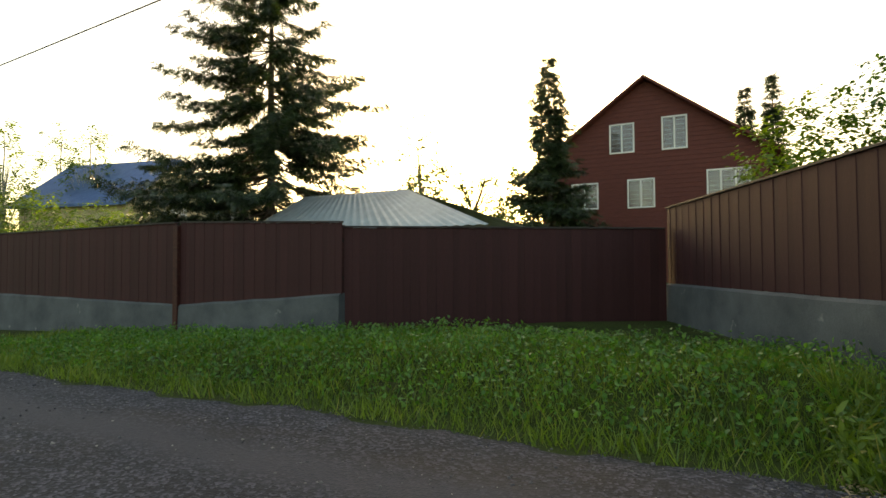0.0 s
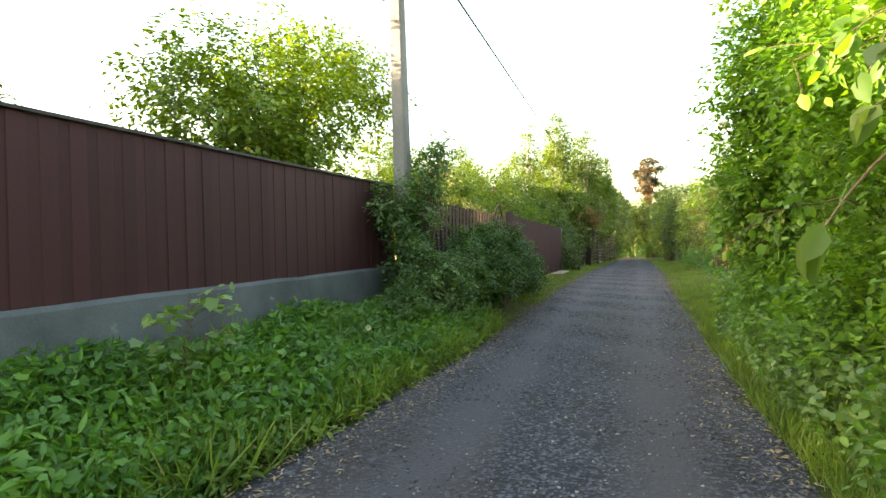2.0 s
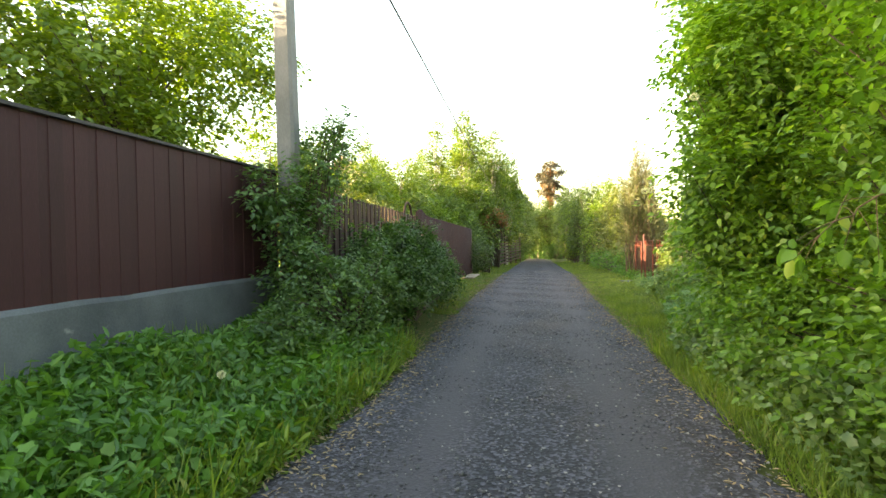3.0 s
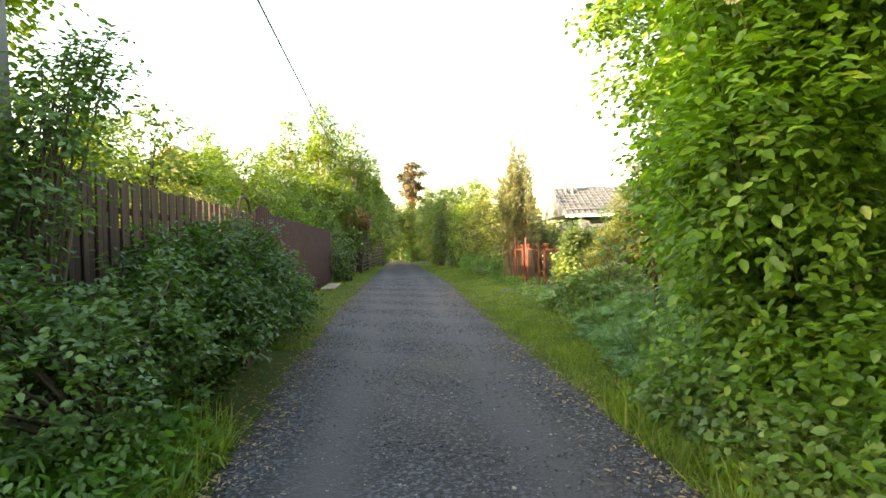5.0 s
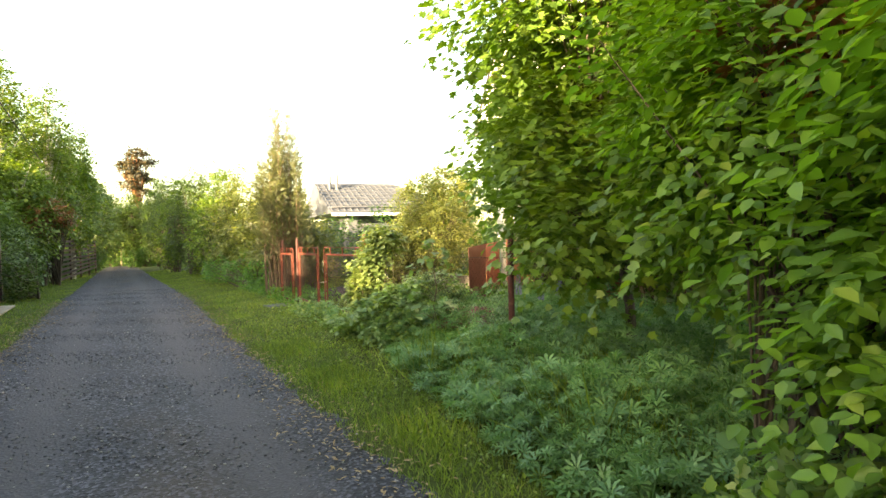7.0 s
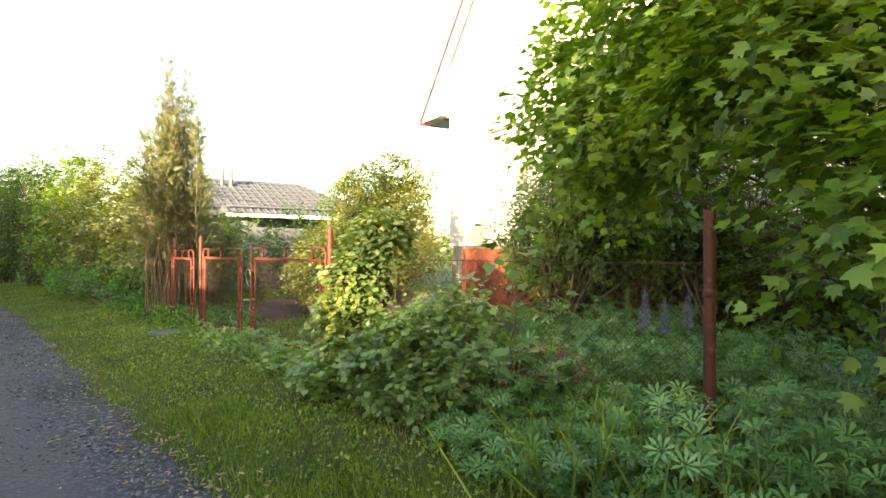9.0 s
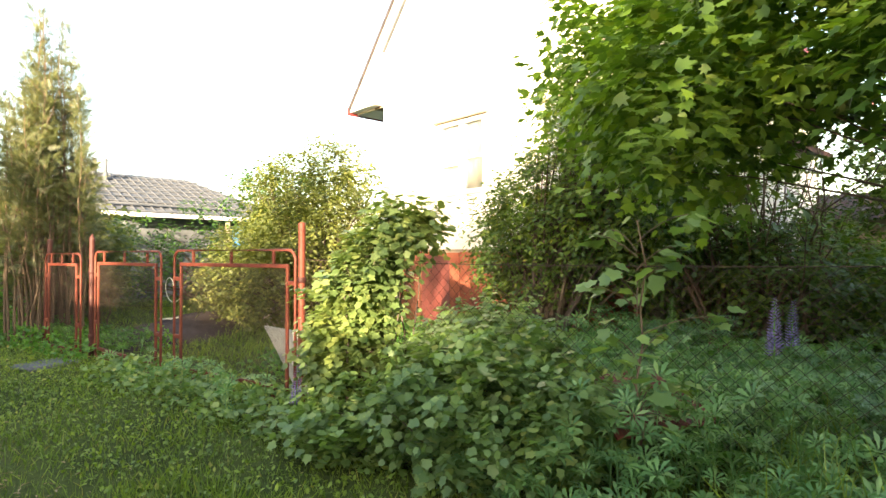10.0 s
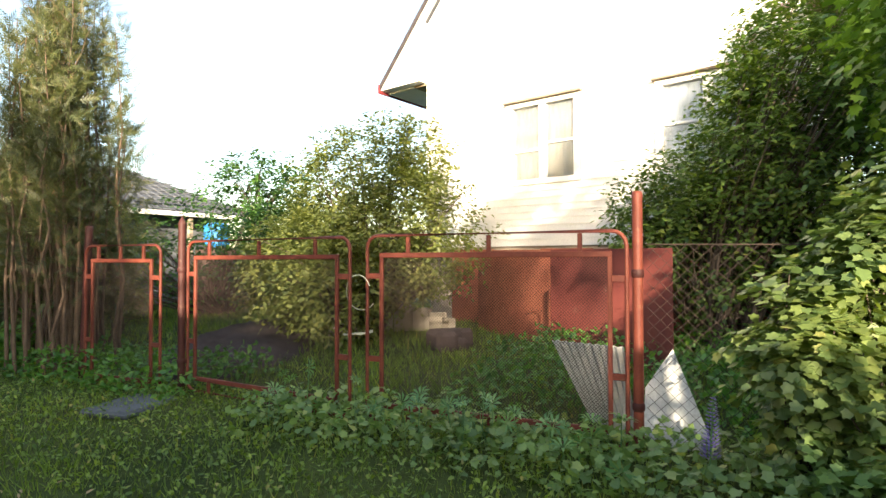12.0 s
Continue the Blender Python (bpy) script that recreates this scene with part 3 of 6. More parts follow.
# the plank fence beside the lane, and its return at the recessed entrance
plank_fence("fence_1", (-6.8, 3.44, 0), (-6.8, 14.1, 0), 1.07, 2.50, 1.09, 2.54, 0.118, "brown painted vertical plank fence on a grey concrete base", M["plank"], seed=11)
plank_fence("fence_2", (-12.5, 0.9, 0), (-6.82, 3.42, 0), 1.05, 2.50, 1.06, 2.50, 0.15, "brown plank fence turning in at a driveway entrance", M["plank"], seed=12)
tagged(part("corner_post", box((-6.90, 3.36, -0.2), (-6.795, 3.465, 2.50), 0.008), M["plank"]), "brown corner post joining two plank fences", "post")
# the gate across the entrance and the fence beyond it
plank_fence("fence_3", (-9.1, -4.3, 0), (-12.4, 0.85, 0), 0.12, 2.12, 0.12, 2.10, 0.15, "dark brown boarded driveway gate wing", M["plank"], base=False, seed=13)
plank_fence("fence_4", (-9.0, -8.5, 0), (-9.0, -4.27, 0), 0.62, 2.36, 0.92, 2.20, 0.14, "brown plank fence on a pale concrete base", M["plank"], seed=14)
plank_fence("fence_5", (-9.3, -22.0, 0), (-9.0, -8.65, 0), 0.80, 2.36, 0.62, 2.36, 0.16, "long brown plank fence behind weedy grass", M["plank"], seed=15)
part_post = part("gate_post", box((-9.06, -8.64, -0.3), (-8.90, -8.50, 2.3), 0.01), M["darkred"])
tagged(part_post, "dark brown square post at the corner of the fence", "post")
# slatted fence and sheet metal fence farther along
plank_fence("fence_6", (-6.38, 14.25, 0), (-6.17, 20.6, 0), 0.15, 2.36, 0.15, 2.20, 0.115, "weathered brown picket fence with narrow gaps", M["plank_grey"], cap=False, base=False, seed=16, gap=0.32)
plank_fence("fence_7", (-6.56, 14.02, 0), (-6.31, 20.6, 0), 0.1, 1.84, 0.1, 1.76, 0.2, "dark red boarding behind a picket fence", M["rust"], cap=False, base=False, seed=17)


def sheet_fence():
    root = tagged(empty("fence_8", pose(-6.15, 20.6, 0, 0, 0, 90)), "rusty brown corrugated sheet metal fence", "fence", kind="structure")
    n, length = 420, 12.3
    xs = np.linspace(0, length, n)
    prof = 0.016 * np.sign(np.sin(xs * 2 * np.pi / 0.19)) * np.minimum(1, np.abs(np.sin(xs * 2 * np.pi / 0.19)) * 3)
    bottom, top = 0.08 + 0.02 * np.sin(xs), 2.27 - 0.012 * xs + 0.14 * np.exp(-((xs - 0.6) ** 2) / 0.3)
    v = []
    for y in (0.0, 0.006):
        v += [np.stack([xs, prof + y, bottom], -1), np.stack([xs, prof + y, top], -1)]
    v = np.concatenate(v)
    a = np.arange(n - 1)
    f = np.concatenate([np.stack([a, a + 1, n + a + 1, n + a], -1), np.stack([2 * n + a + 1, 2 * n + a, 3 * n + a, 3 * n + a + 1], -1), np.stack([n + a, n + a + 1, 3 * n + a + 1, 3 * n + a], -1)])
    raw("sheet", v, f, M["rust"], root)
    for x in np.linspace(0.1, 12.0, 6):
        part("post", box((x - 0.035, 0.03, -0.4), (x + 0.035, 0.10, 2.1), 0.005), M["darkred"], root)
    part("end_board", box((12.3, -0.03, 0), (12.33, 0.05, 2.1), 0.004), M["board"], root, "bare timber end board")
    bm = bmesh.new()
    v, f = tube_arrays([np.array([(0.35 + 0.42 * math.cos(t), 0.3, 2.2 + 0.38 * math.sin(t)) for t in np.linspace(-0.2, math.pi + 0.2, 14)])], [0.03], 6)
    bm.free()
    raw("arch", v, f, M["plank_grey"], root, "weathered grey arch", True)


sheet_fence()


def slat_gate(name, a, b, h):
    """Horizontal bare slats on posts, far down the lane."""
    a, b, length, turn = run(a, b)
    root = tagged(empty(name, pose(a.x, a.y, float(land(a.x, a.y)), 0, 0, turn)), "grey bare timber fence of horizontal slats", "fence", kind="structure")
    for i in range(9):
        part("slat", box((0, -0.015, 0.12 + i * h / 9), (length, 0.015, 0.12 + i * h / 9 + 0.13), 0.004), M["plank_grey"], root)
    for s in np.linspace(0.03, length - 0.03, 5):
        part("post", box((s - 0.05, 0.016, -0.3), (s + 0.05, 0.11, h + 0.25), 0.006), M["plank_grey"], root)


slat_gate("fence_9", (-5.75, 46.0, 0), (-4.65, 63.0, 0), 2.15)


def utility_pole():
    root = tagged(empty("utility_pole", pose(-6.58, 14.15, 0, 0.0, -0.7, 0)), "tall tapered concrete utility pole behind the fence", "pole")
    bm = bmesh.new()
    rows = []
    for z, w in ((-0.5, 0.145), (2, 0.137), (5, 0.125), (8.2, 0.11)):
        c = w * 0.28
        q = [(-w + c, -w), (w - c, -w), (w, -w + c), (w, w - c), (w - c, w), (-w + c, w), (-w, w - c), (-w, -w + c)]
        rows.append([bm.verts.new((x, y, z)) for x, y in q])
    for p, q in zip(rows, rows[1:]):
        for k in range(8):
            bm.faces.new((p[k], p[(k + 1) % 8], q[(k + 1) % 8], q[k]))
    bm.faces.new(rows[-1])
    part("shaft", bm, M["pole"], root)
    bm = box((-0.3, -0.04, 6.0), (1.0, 0.04, 6.08), 0.01)
    part("crossarm", bm, M["darkred"], root)
    for x in (0.93,):
        v, f = tube_arrays([np.array([(x, 0, 6.08), (x, 0, 6.12), (x, 0, 6.15), (x, 0, 6.20)])], [(0.03, 0.05, 0.04, 0.02)], 8)
        raw("insulator", v, f, M["white"], root, "", True)


utility_pole()
tagged(tubes("overhead_cable", [bend((-5.72, 14.15, 6.16), (-6.78, 62, 6.0), 0.1, 0, 40)], [0.021], M["cable"]), "black overhead cable strung along the lane", "cable")
tagged(tubes("overhead_cable", [bend((-5.72, 14.15, 6.16), (-8.5, -26, 6.2), 0.15, 0, 40)], [0.013], M["cable"]), "black overhead cable crossing above the entrance", "cable")
tagged(part("board", box((-6.0, 28.2, 0.075), (-5.55, 30.6, 0.12), 0.006), M["board"]), "weathered plank lying on the grass by the metal fence", "plank")


# ---- gates on the right ----
def gate_leaf(name, hinge, turn, w, z0, z1, label, mesh_dark=False, tilt=0.0):
    """A tube frame with rounded corners, an inner flat frame on short lugs, and wire mesh."""
    root = tagged(empty(name, pose(hinge[0], hinge[1], 0, 0, tilt, turn)), label, "gate")
    c = 0.09

    def loop(x0, x1, a, b, rad):
        p = []
        for cx, cz, s in ((x1 - rad, b - rad, 0), (x0 + rad, b - rad, 90), (x0 + rad, a + rad, 180), (x1 - rad, a + rad, 270)):
            for k in range(5):
                t = radians(s + k * 22.5)
                p.append((cx + rad * math.cos(t), 0, cz + rad * math.sin(t)))
        p.append(p[0])
        return np.array(p)

    tubes("outer_frame", [loop(0.0, w, z0, z1, c)], [0.0135], M["redpaint"], root, 8)
    ix0, ix1, iz0, iz1 = 0.085, w - 0.105, z0 + 0.09, z1 - 0.125
    bm = bmesh.new()
    for lo, hi in (((ix0, -0.012, iz1 - 0.035), (ix1, 0.012, iz1)), ((ix0, -0.012, iz0), (ix1, 0.012, iz0 + 0.035)), ((ix0, -0.0115, iz0 + 0.035), (ix0 + 0.028, 0.0115, iz1 - 0.035)), ((ix1 - 0.028, -0.0115, iz0 + 0.035), (ix1, 0.0115, iz1 - 0.035))):
        box_into(bm, lo, hi, 0.003)
    part("inner_frame", bm, M["redpaint"], root)
    for k in range(3):
        x = ix0 + (ix1 - ix0) * (0.12 + 0.37 * k)
        for a, b in ((iz1, z1 - 0.012), (z0 + 0.012, iz0)):
            part("lug", box((x - 0.014, -0.01, a), (x + 0.014, 0.01, b), 0.002), M["redpaint"], root)
    for z in (z0 + 0.33 * (z1 - z0), z0 + 0.78 * (z1 - z0)):
        for a, b in ((0.012, ix0), (ix1, w - 0.012)):
            part("lug", box((a, -0.01, z - 0.02), (b, 0.01, z + 0.02), 0.002), M["redpaint"], root)
    # woven wire: thin flat strips both ways, slanted
    a0, a1, b0, b1 = ix0 + 0.03, ix1 - 0.03, iz0 + 0.03, iz1 - 0.03
    W, H, step, t = a1 - a0, b1 - b0, 0.021, 0.0012
    segs = []
    for s in np.arange(-H, W, step):
        x0c, x1c = max(0, s), min(W, s + H)
        if x1c > x0c:
            segs.append((x0c, x0c - s, x1c, x1c - s))
            segs.append((W - x0c, x0c - s, W - x1c, x1c - s))
    v, f = [], []
    for k, (xa, za, xb, zb) in enumerate(segs):
        d = np.array([xb - xa, zb - za])
        d = d / np.linalg.norm(d)
        nx, nz = -d[1] * t, d[0] * t
        y = 0.0015 * (1 if k % 2 else -1)
        for x, z in ((xa + nx, za + nz), (xa - nx, za - nz), (xb - nx, zb - nz), (xb + nx, zb + nz)):
            v.append((a0 + x, y, b0 + z))
        f.append((4 * k, 4 * k + 1, 4 * k + 2, 4 * k + 3))
    raw("wire_mesh", v, f, M["mesh"], root, "fine rusty wire mesh")
    return root


def pipe_post(name, x, y, z1, rad, label, material="redpaint", lean=(0, 0), point=False):
    root = tagged(empty(name, pose(x, y, 0, lean[0], lean[1], 0)), label, "post")
    p = [(0, 0, -0.3), (0, 0, 0.5), (0, 0, 1.0), (0, 0, z1 - 0.03)]
    v, f = tube_arrays([np.array(p)], [rad], 14)
    raw("pipe", v, f, M[material], root, "", True)
    v, f = tube_arrays([np.array([(0, 0, z1 - 0.04), (0, 0, z1 - 0.02), (0, 0, z1), (0, 0, z1 + (0.05 if point else 0.004))])], [(rad * 1.04, rad * 1.04, rad * 0.9, rad * 0.1)], 14)
    raw("cap", v, f, M[material], root, "", True)
    for z in (0.35, 1.15):
        v, f = tube_arrays([np.array([(0, 0, z), (0, 0, z + 0.01), (0, 0, z + 0.04), (0, 0, z + 0.05)])], [(rad, rad * 1.2, rad * 1.2, rad)], 14)
        raw("hinge", v, f, M["darkred"], root, "", True)
    return root


pipe_post("gate_post", 0.49, 21.93, 1.67, 0.031, "red painted steel pipe gate post among shrubs")
pipe_post("gate_post", 0.37, 25.73, 1.60, 0.032, "dark red steel gate post with a pointed cap", "darkred", (0, 0), True)
pipe_post("gate_post", 0.31, 27.05, 1.60, 0.034, "dark red leaning steel post beside the wicket", "darkred", (0, 2.2))
pipe_post("fence_post", 0.465, 17.70, 1.66, 0.034, "dark red steel post standing among lupins", "darkred")
gate_leaf("gate_leaf", (0.385, 25.67), -93.5, 1.80, 0.13, 1.425, "shut red steel gate leaf with wire mesh beside a pointed post", tilt=0)
gate_leaf("gate_leaf", (0.47, 21.99), 93.2, 1.80, 0.11, 1.435, "shut red steel gate leaf with wire mesh before a lawn")
gate_leaf("wicket_gate", (0.30, 26.98), -88.0, 1.02, 0.06, 1.40, "dark red steel wicket gate with mesh beside a tall thuja")
tagged(tubes("tie_wire", [bend((0.40, 23.76, 0.735), (0.30, 23.94, 0.715), 0.0, 0.004, 6), bend((0.40, 23.76, 0.745), (0.30, 23.95, 0.72), 0.01, 0.004, 6)], [0.006, 0.006], M["wire"]), "pale cord tying the two gate leaves together", "cord")
tagged(tubes("wire_loop", [np.array([(0.34 + 0.004 * k, 23.74 + 0.12 * (1 - math.cos(t)), 1.02 + 0.13 * math.sin(t)) for k, t in enumerate(np.linspace(0.4, 5.6, 20))])], [0.004], M["wire"]), "loop of wire hanging between the gate leaves", "wire")


def chain_link(name, a, b, z0, z1, label):
    a, b, length, turn = run(a, b)
    root = tagged(empty(name, pose(a.x, a.y, 0, 0, 0, turn)), label, "fence")
    h, step = z1 - z0, 0.075
    paths = []
    for s in np.arange(-h, length, step):
        for flip in (0, 1):
            x0, x1 = max(0, s), min(length, s + h)
            if x1 - x0 > 0.02:
                za, zb = x0 - s, x1 - s
                if flip:
                    za, zb = h - za, h - zb
                paths.append(np.array([(x0, 0.002 * flip, z0 + za), ((x0 + x1) / 2, -0.002 * flip, z0 + (za + zb) / 2), (x1, 0.002 * flip, z0 + zb)]))
    tubes("chain_link_mesh", paths, [0.0013] * len(paths), M["mesh"], root, 4)
    tubes("top_wire", [bend((0, 0, z1), (length, 0, z1), 0.02)], [0.003], M["mesh"], root, 5)


chain_link("chain_link_fence", (0.49, 21.88, 0), (0.467, 17.75, 0), 0.15, 1.35, "rusty chain link fence overgrown with shrubs")


def lean_sheet(name, corners, t, material, label, category, ribs=0):
    """A thin stiff sheet between four corners, ribbed if told."""
    p = [Vector(c) for c in corners]
    nrm = (p[1] - p[0]).cross(p[3] - p[0]).normalized()
    nx, nz = (max(2, ribs * 4) if ribs else 6), 4
    bm = bmesh.new()
    lay = []
    for side in (0, 1):
        rowset = []
        for j in range(nz + 1):
            w = j / nz
            row = []
            for i in range(nx + 1):
                u = i / nx
                q = p[0].lerp(p[1], u).lerp(p[3].lerp(p[2], u), w)
                off = (0.012 * math.sin(u * ribs * 2 * math.pi) if ribs else 0.006 * math.sin(u * 5 + w * 3)) + side * t
                row.append(bm.verts.new(q + nrm * off))
            rowset.append(row)
        lay.append(rowset)
    for side in (0, 1):
        for j in range(nz):
            for i in range(nx):
                q = (lay[side][j][i], lay[side][j][i + 1], lay[side][j + 1][i + 1], lay[side][j + 1][i])
                bm.faces.new(q if side else q[::-1])
    for j in (0, nz):
        for i in range(nx):
            bm.faces.new((lay[0][j][i], lay[0][j][i + 1], lay[1][j][i + 1], lay[1][j][i]))
    for i in (0, nx):
        for j in range(nz):
            bm.faces.new((lay[0][j][i], lay[0][j + 1][i], lay[1][j + 1][i], lay[1][j][i]))
    bmesh.ops.recalc_face_normals(bm, faces=bm.faces)
    return tagged(part(name, bm, M[material]), label, category)


# one red panel in two tones, the lilac's shade coloured into the second
lean_sheet("metal_sheet", ((5.72, 25.1, -0.02), (4.12, 23.44, -0.02), (4.12, 23.44, 1.39), (5.72, 25.1, 1.41)), 0.004, "sheetred", "orange red primed metal sheet standing before the house", "metal sheet")
lean_sheet("metal_sheet", ((4.1, 23.42, -0.02), (2.62, 21.86, -0.02), (2.62, 21.86, 1.37), (4.1, 23.42, 1.39)), 0.004, "sheetdull", "red metal sheet behind the shrubs, shade put in its colour", "metal sheet")
lean_sheet("pale_sheet", ((0.66, 21.95, 0.10), (0.70, 22.20, 0.10), (0.50, 22.46, 0.74), (0.52, 22.02, 0.72)), 0.006, "greysheet", "pale corrugated sheet leaning on the gate leaf", "corrugated sheet", 9)
lean_sheet("pale_sheet", ((0.58, 21.50, 0.10), (0.66, 21.93, 0.10), (0.84, 21.93, 0.42), (0.84, 21.76, 0.68)), 0.006, "greysheet", "broken pale sheet behind the gate post", "corrugated sheet")
lean_sheet("red_board", ((0.22, 19.10, 0.42), (0.98, 18.72, 0.40), (1.30, 19.22, 0.58), (0.62, 19.52, 0.62)), 0.012, "sheetdull", "dark red ribbed boards lying tilted under leafy currants", "board", 5)
tagged(part("paving_slab", box((-0.28, -0.22, -0.03), (0.28, 0.22, 0.03), 0.02), M["concrete"]), "flat grey stone slab in the verge before the gate", "stone").matrix_basis = pose(-0.12, 25.7, 0.10, 0, 0, 12)


# ---- the white house on the right ----
def white_house():
    """Gable wall along a line that turns 12.4 degrees from the lane; own axes: x along the wall to the near end, y into the house."""
    wall_turn = math.degrees(math.atan2(-8.0, -1.765))
    root = tagged(empty("house", pose(6.80, 26.63, 0, 0, 0, wall_turn)), "white sided gable house with weathered window heads, sunlit", "house")
    wid, eave, ridge_x, slope = 6.35, 5.98, 3.175, 1.16
    ridge = eave + ridge_x * slope
    wins = [(1.93, 3.20, 2.62, 3.96), (4.52, 5.85, 2.72, 3.88)]
    # wall panels round the openings
    bm = bmesh.new()
    xs = sorted({0, wid, *[v for w in wins for v in w[:2]]})
    for x0, x1 in zip(xs, xs[1:]):
        cut = [w for w in wins if w[0] <= x0 + 1e-6 and w[1] >= x1 - 1e-6]
        spans = [(1.53, cut[0][2]), (cut[0][3], eave)] if cut else [(1.53, eave)]
        for a, b in spans:
            box_into(bm, (x0, 0, a), (x1, 0.2, b))
    g = [bm.verts.new(q) for q in ((0, 0, eave), (wid, 0, eave), (ridge_x, 0, ridge), (0, 0.2, eave), (wid, 0.2, eave), (ridge_x, 0.2, ridge))]
    for q in ((0, 2, 1), (3, 4, 5), (0, 3, 5, 2), (1, 2, 5, 4), (0, 1, 4, 3)):
        bm.faces.new([g[k] for k in q])
    part("gable_wall", bm, M["siding"], root)
    bm = bmesh.new()
    box_into(bm, (0, 0.2, 1.53), (0.2, 8, eave))
    box_into(bm, (wid - 0.2, 0.2, 1.53), (wid, 8, eave))
    box_into(bm, (0, 8, 1.53), (wid, 8.2, eave))
    part("side_wall", bm, M["siding"], root)
    # siding boards, each lapped over the one below
    bm = bmesh.new()
    z, h = 1.50, 0.118
    while z < ridge - 0.15:
        if z + h < eave:
            x0, x1 = -0.01, wid + 0.01
        else:
            k = (z + h - eave) / slope
            x0, x1 = k + 0.02, wid - k - 0.02
        spans = [(x0, x1)]
        for w in wins:
            if z + h > w[2] - 0.05 and z < w[3] + 0.06:
                spans = [s for a, b in spans for s in ((a, min(b, w[0] - 0.07)), (max(a, w[1] + 0.07), b)) if s[1] - s[0] > 0.05]
        for a, b in spans:
            v = [bm.verts.new(q) for q in ((a, -0.022, z), (b, -0.022, z), (b, -0.006, z + h), (a, -0.006, z + h), (a, 0.0, z), (b, 0.0, z))]
            bm.faces.new((v[0], v[1], v[2], v[3]))
            bm.faces.new((v[1], v[0], v[4], v[5]))
        z += h
    tagged(part("siding_board", bm, M["siding"], root), kind="stuff")
    # foundation
    bm = bmesh.new()
    box_into(bm, (0.04, 0.04, -0.4), (wid - 0.04, 8.1, 1.50))
    part("foundation", bm, M["slab"], root, "pale concrete foundation")
    for k in range(6):
        part("foundation_sheet", box((0.62 + k * 0.95, -0.03, -0.1), (1.55 + k * 0.95, 0.035, 1.45 - 0.015 * (k % 2)), 0.006), M["sheetred"], root, "orange red painted metal sheet cladding")
    # roof planes
    for s, x_out, x_top in ((1, -1.05, ridge_x), (-1, wid + 1.05, ridge_x)):
        bm = bmesh.new()
        z_out = eave - 1.05 * slope + 0.04
        z_top = ridge + 0.04
        q = [(x_out, z_out), (x_top, z_top), (x_top, z_top + 0.12), (x_out, z_out + 0.10)]
        a = [bm.verts.new((x, -0.07, z)) for x, z in q]
        b = [bm.verts.new((x, 8.6, z)) for x, z in q]
        for k in range(4):
            bm.faces.new((a[k], a[(k + 1) % 4], b[(k + 1) % 4], b[k]))
        bm.faces.new(a[::-1])
        bm.faces.new(b)
        bmesh.ops.recalc_face_normals(bm, faces=bm.faces)
        part("roof", bm, M["roofgrey"], root)
        bm = bmesh.new()
        q = [(x_out, z_out), (x_top, z_top), (x_top, z_top + 0.13), (x_out, z_out + 0.11)]
        a = [bm.verts.new((x, -0.30, z)) for x, z in q]
        b = [bm.verts.new((x, -0.265, z)) for x, z in q]
        for k in range(4):
            bm.faces.new((a[k], a[(k + 1) % 4], b[(k + 1) % 4], b[k]))
        bm.faces.new(a[::-1])
        bm.faces.new(b)
        bmesh.ops.recalc_face_normals(bm, faces=bm.faces)
        part("verge_board", bm, M["cap"], root, "thin dark verge board")
        bm = bmesh.new()
        q = [(x_out, z_out), (x_top, z_top), (x_top, z_top + 0.12), (x_out, z_out + 0.10)]
        a = [bm.verts.new((x, -0.262, z)) for x, z in q]
        b = [bm.verts.new((x, -0.073, z)) for x, z in q]
        for k in range(4):
            bm.faces.new((a[k], a[(k + 1) % 4], b[(k + 1) % 4], b[k]))
        bm.faces.new(a[::-1])
        bm.faces.new(b)
        bmesh.ops.recalc_face_normals(bm, faces=bm.faces)
        part("verge_soffit", bm, M["siding"], root, "white painted verge lining")
        bm = bmesh.new()
        x_in = x_out + s * 1.05
        box_into(bm, (min(x_out + s * 0.75, x_in), -0.06, z_out - 0.06), (max(x_out + s * 0.75, x_in), 8.5, z_out - 0.02))
        part("soffit", bm, M["eave"], root, "weathered timber soffit")
        part("soffit", box((min(x_out + s * 0.02, x_out + s * 0.745), -0.06, z_out - 0.055), (max(x_out + s * 0.02, x_out + s * 0.745), 8.5, z_out - 0.022), 0.003), M["siding"], root, "white painted soffit")
        bm = bmesh.new()
        tri = [(x_out, z_out - 0.015), (x_in, z_out - 0.015), (x_in, z_out + 1.05 * slope - 0.02)]
        a = [bm.verts.new((x, -0.255, z)) for x, z in tri]
        b = [bm.verts.new((x, 0.02, z)) for x, z in tri]
        for k in range(3):
            bm.faces.new((a[k], a[(k + 1) % 3], b[(k + 1) % 3], b[k]))
        bm.faces.new(a[::-1])
        bm.faces.new(b)
        bmesh.ops.recalc_face_normals(bm, faces=bm.faces)
        part("eave_return", bm, M["siding"], root)
        bm = bmesh.new()
        box_into(bm, (min(x_out, x_out - s * 0.04), -0.31, z_out - 0.08), (max(x_out, x_out - s * 0.04), 8.6, z_out + 0.10))
        part("fascia", bm, M["fascia"], root, "dark red fascia")
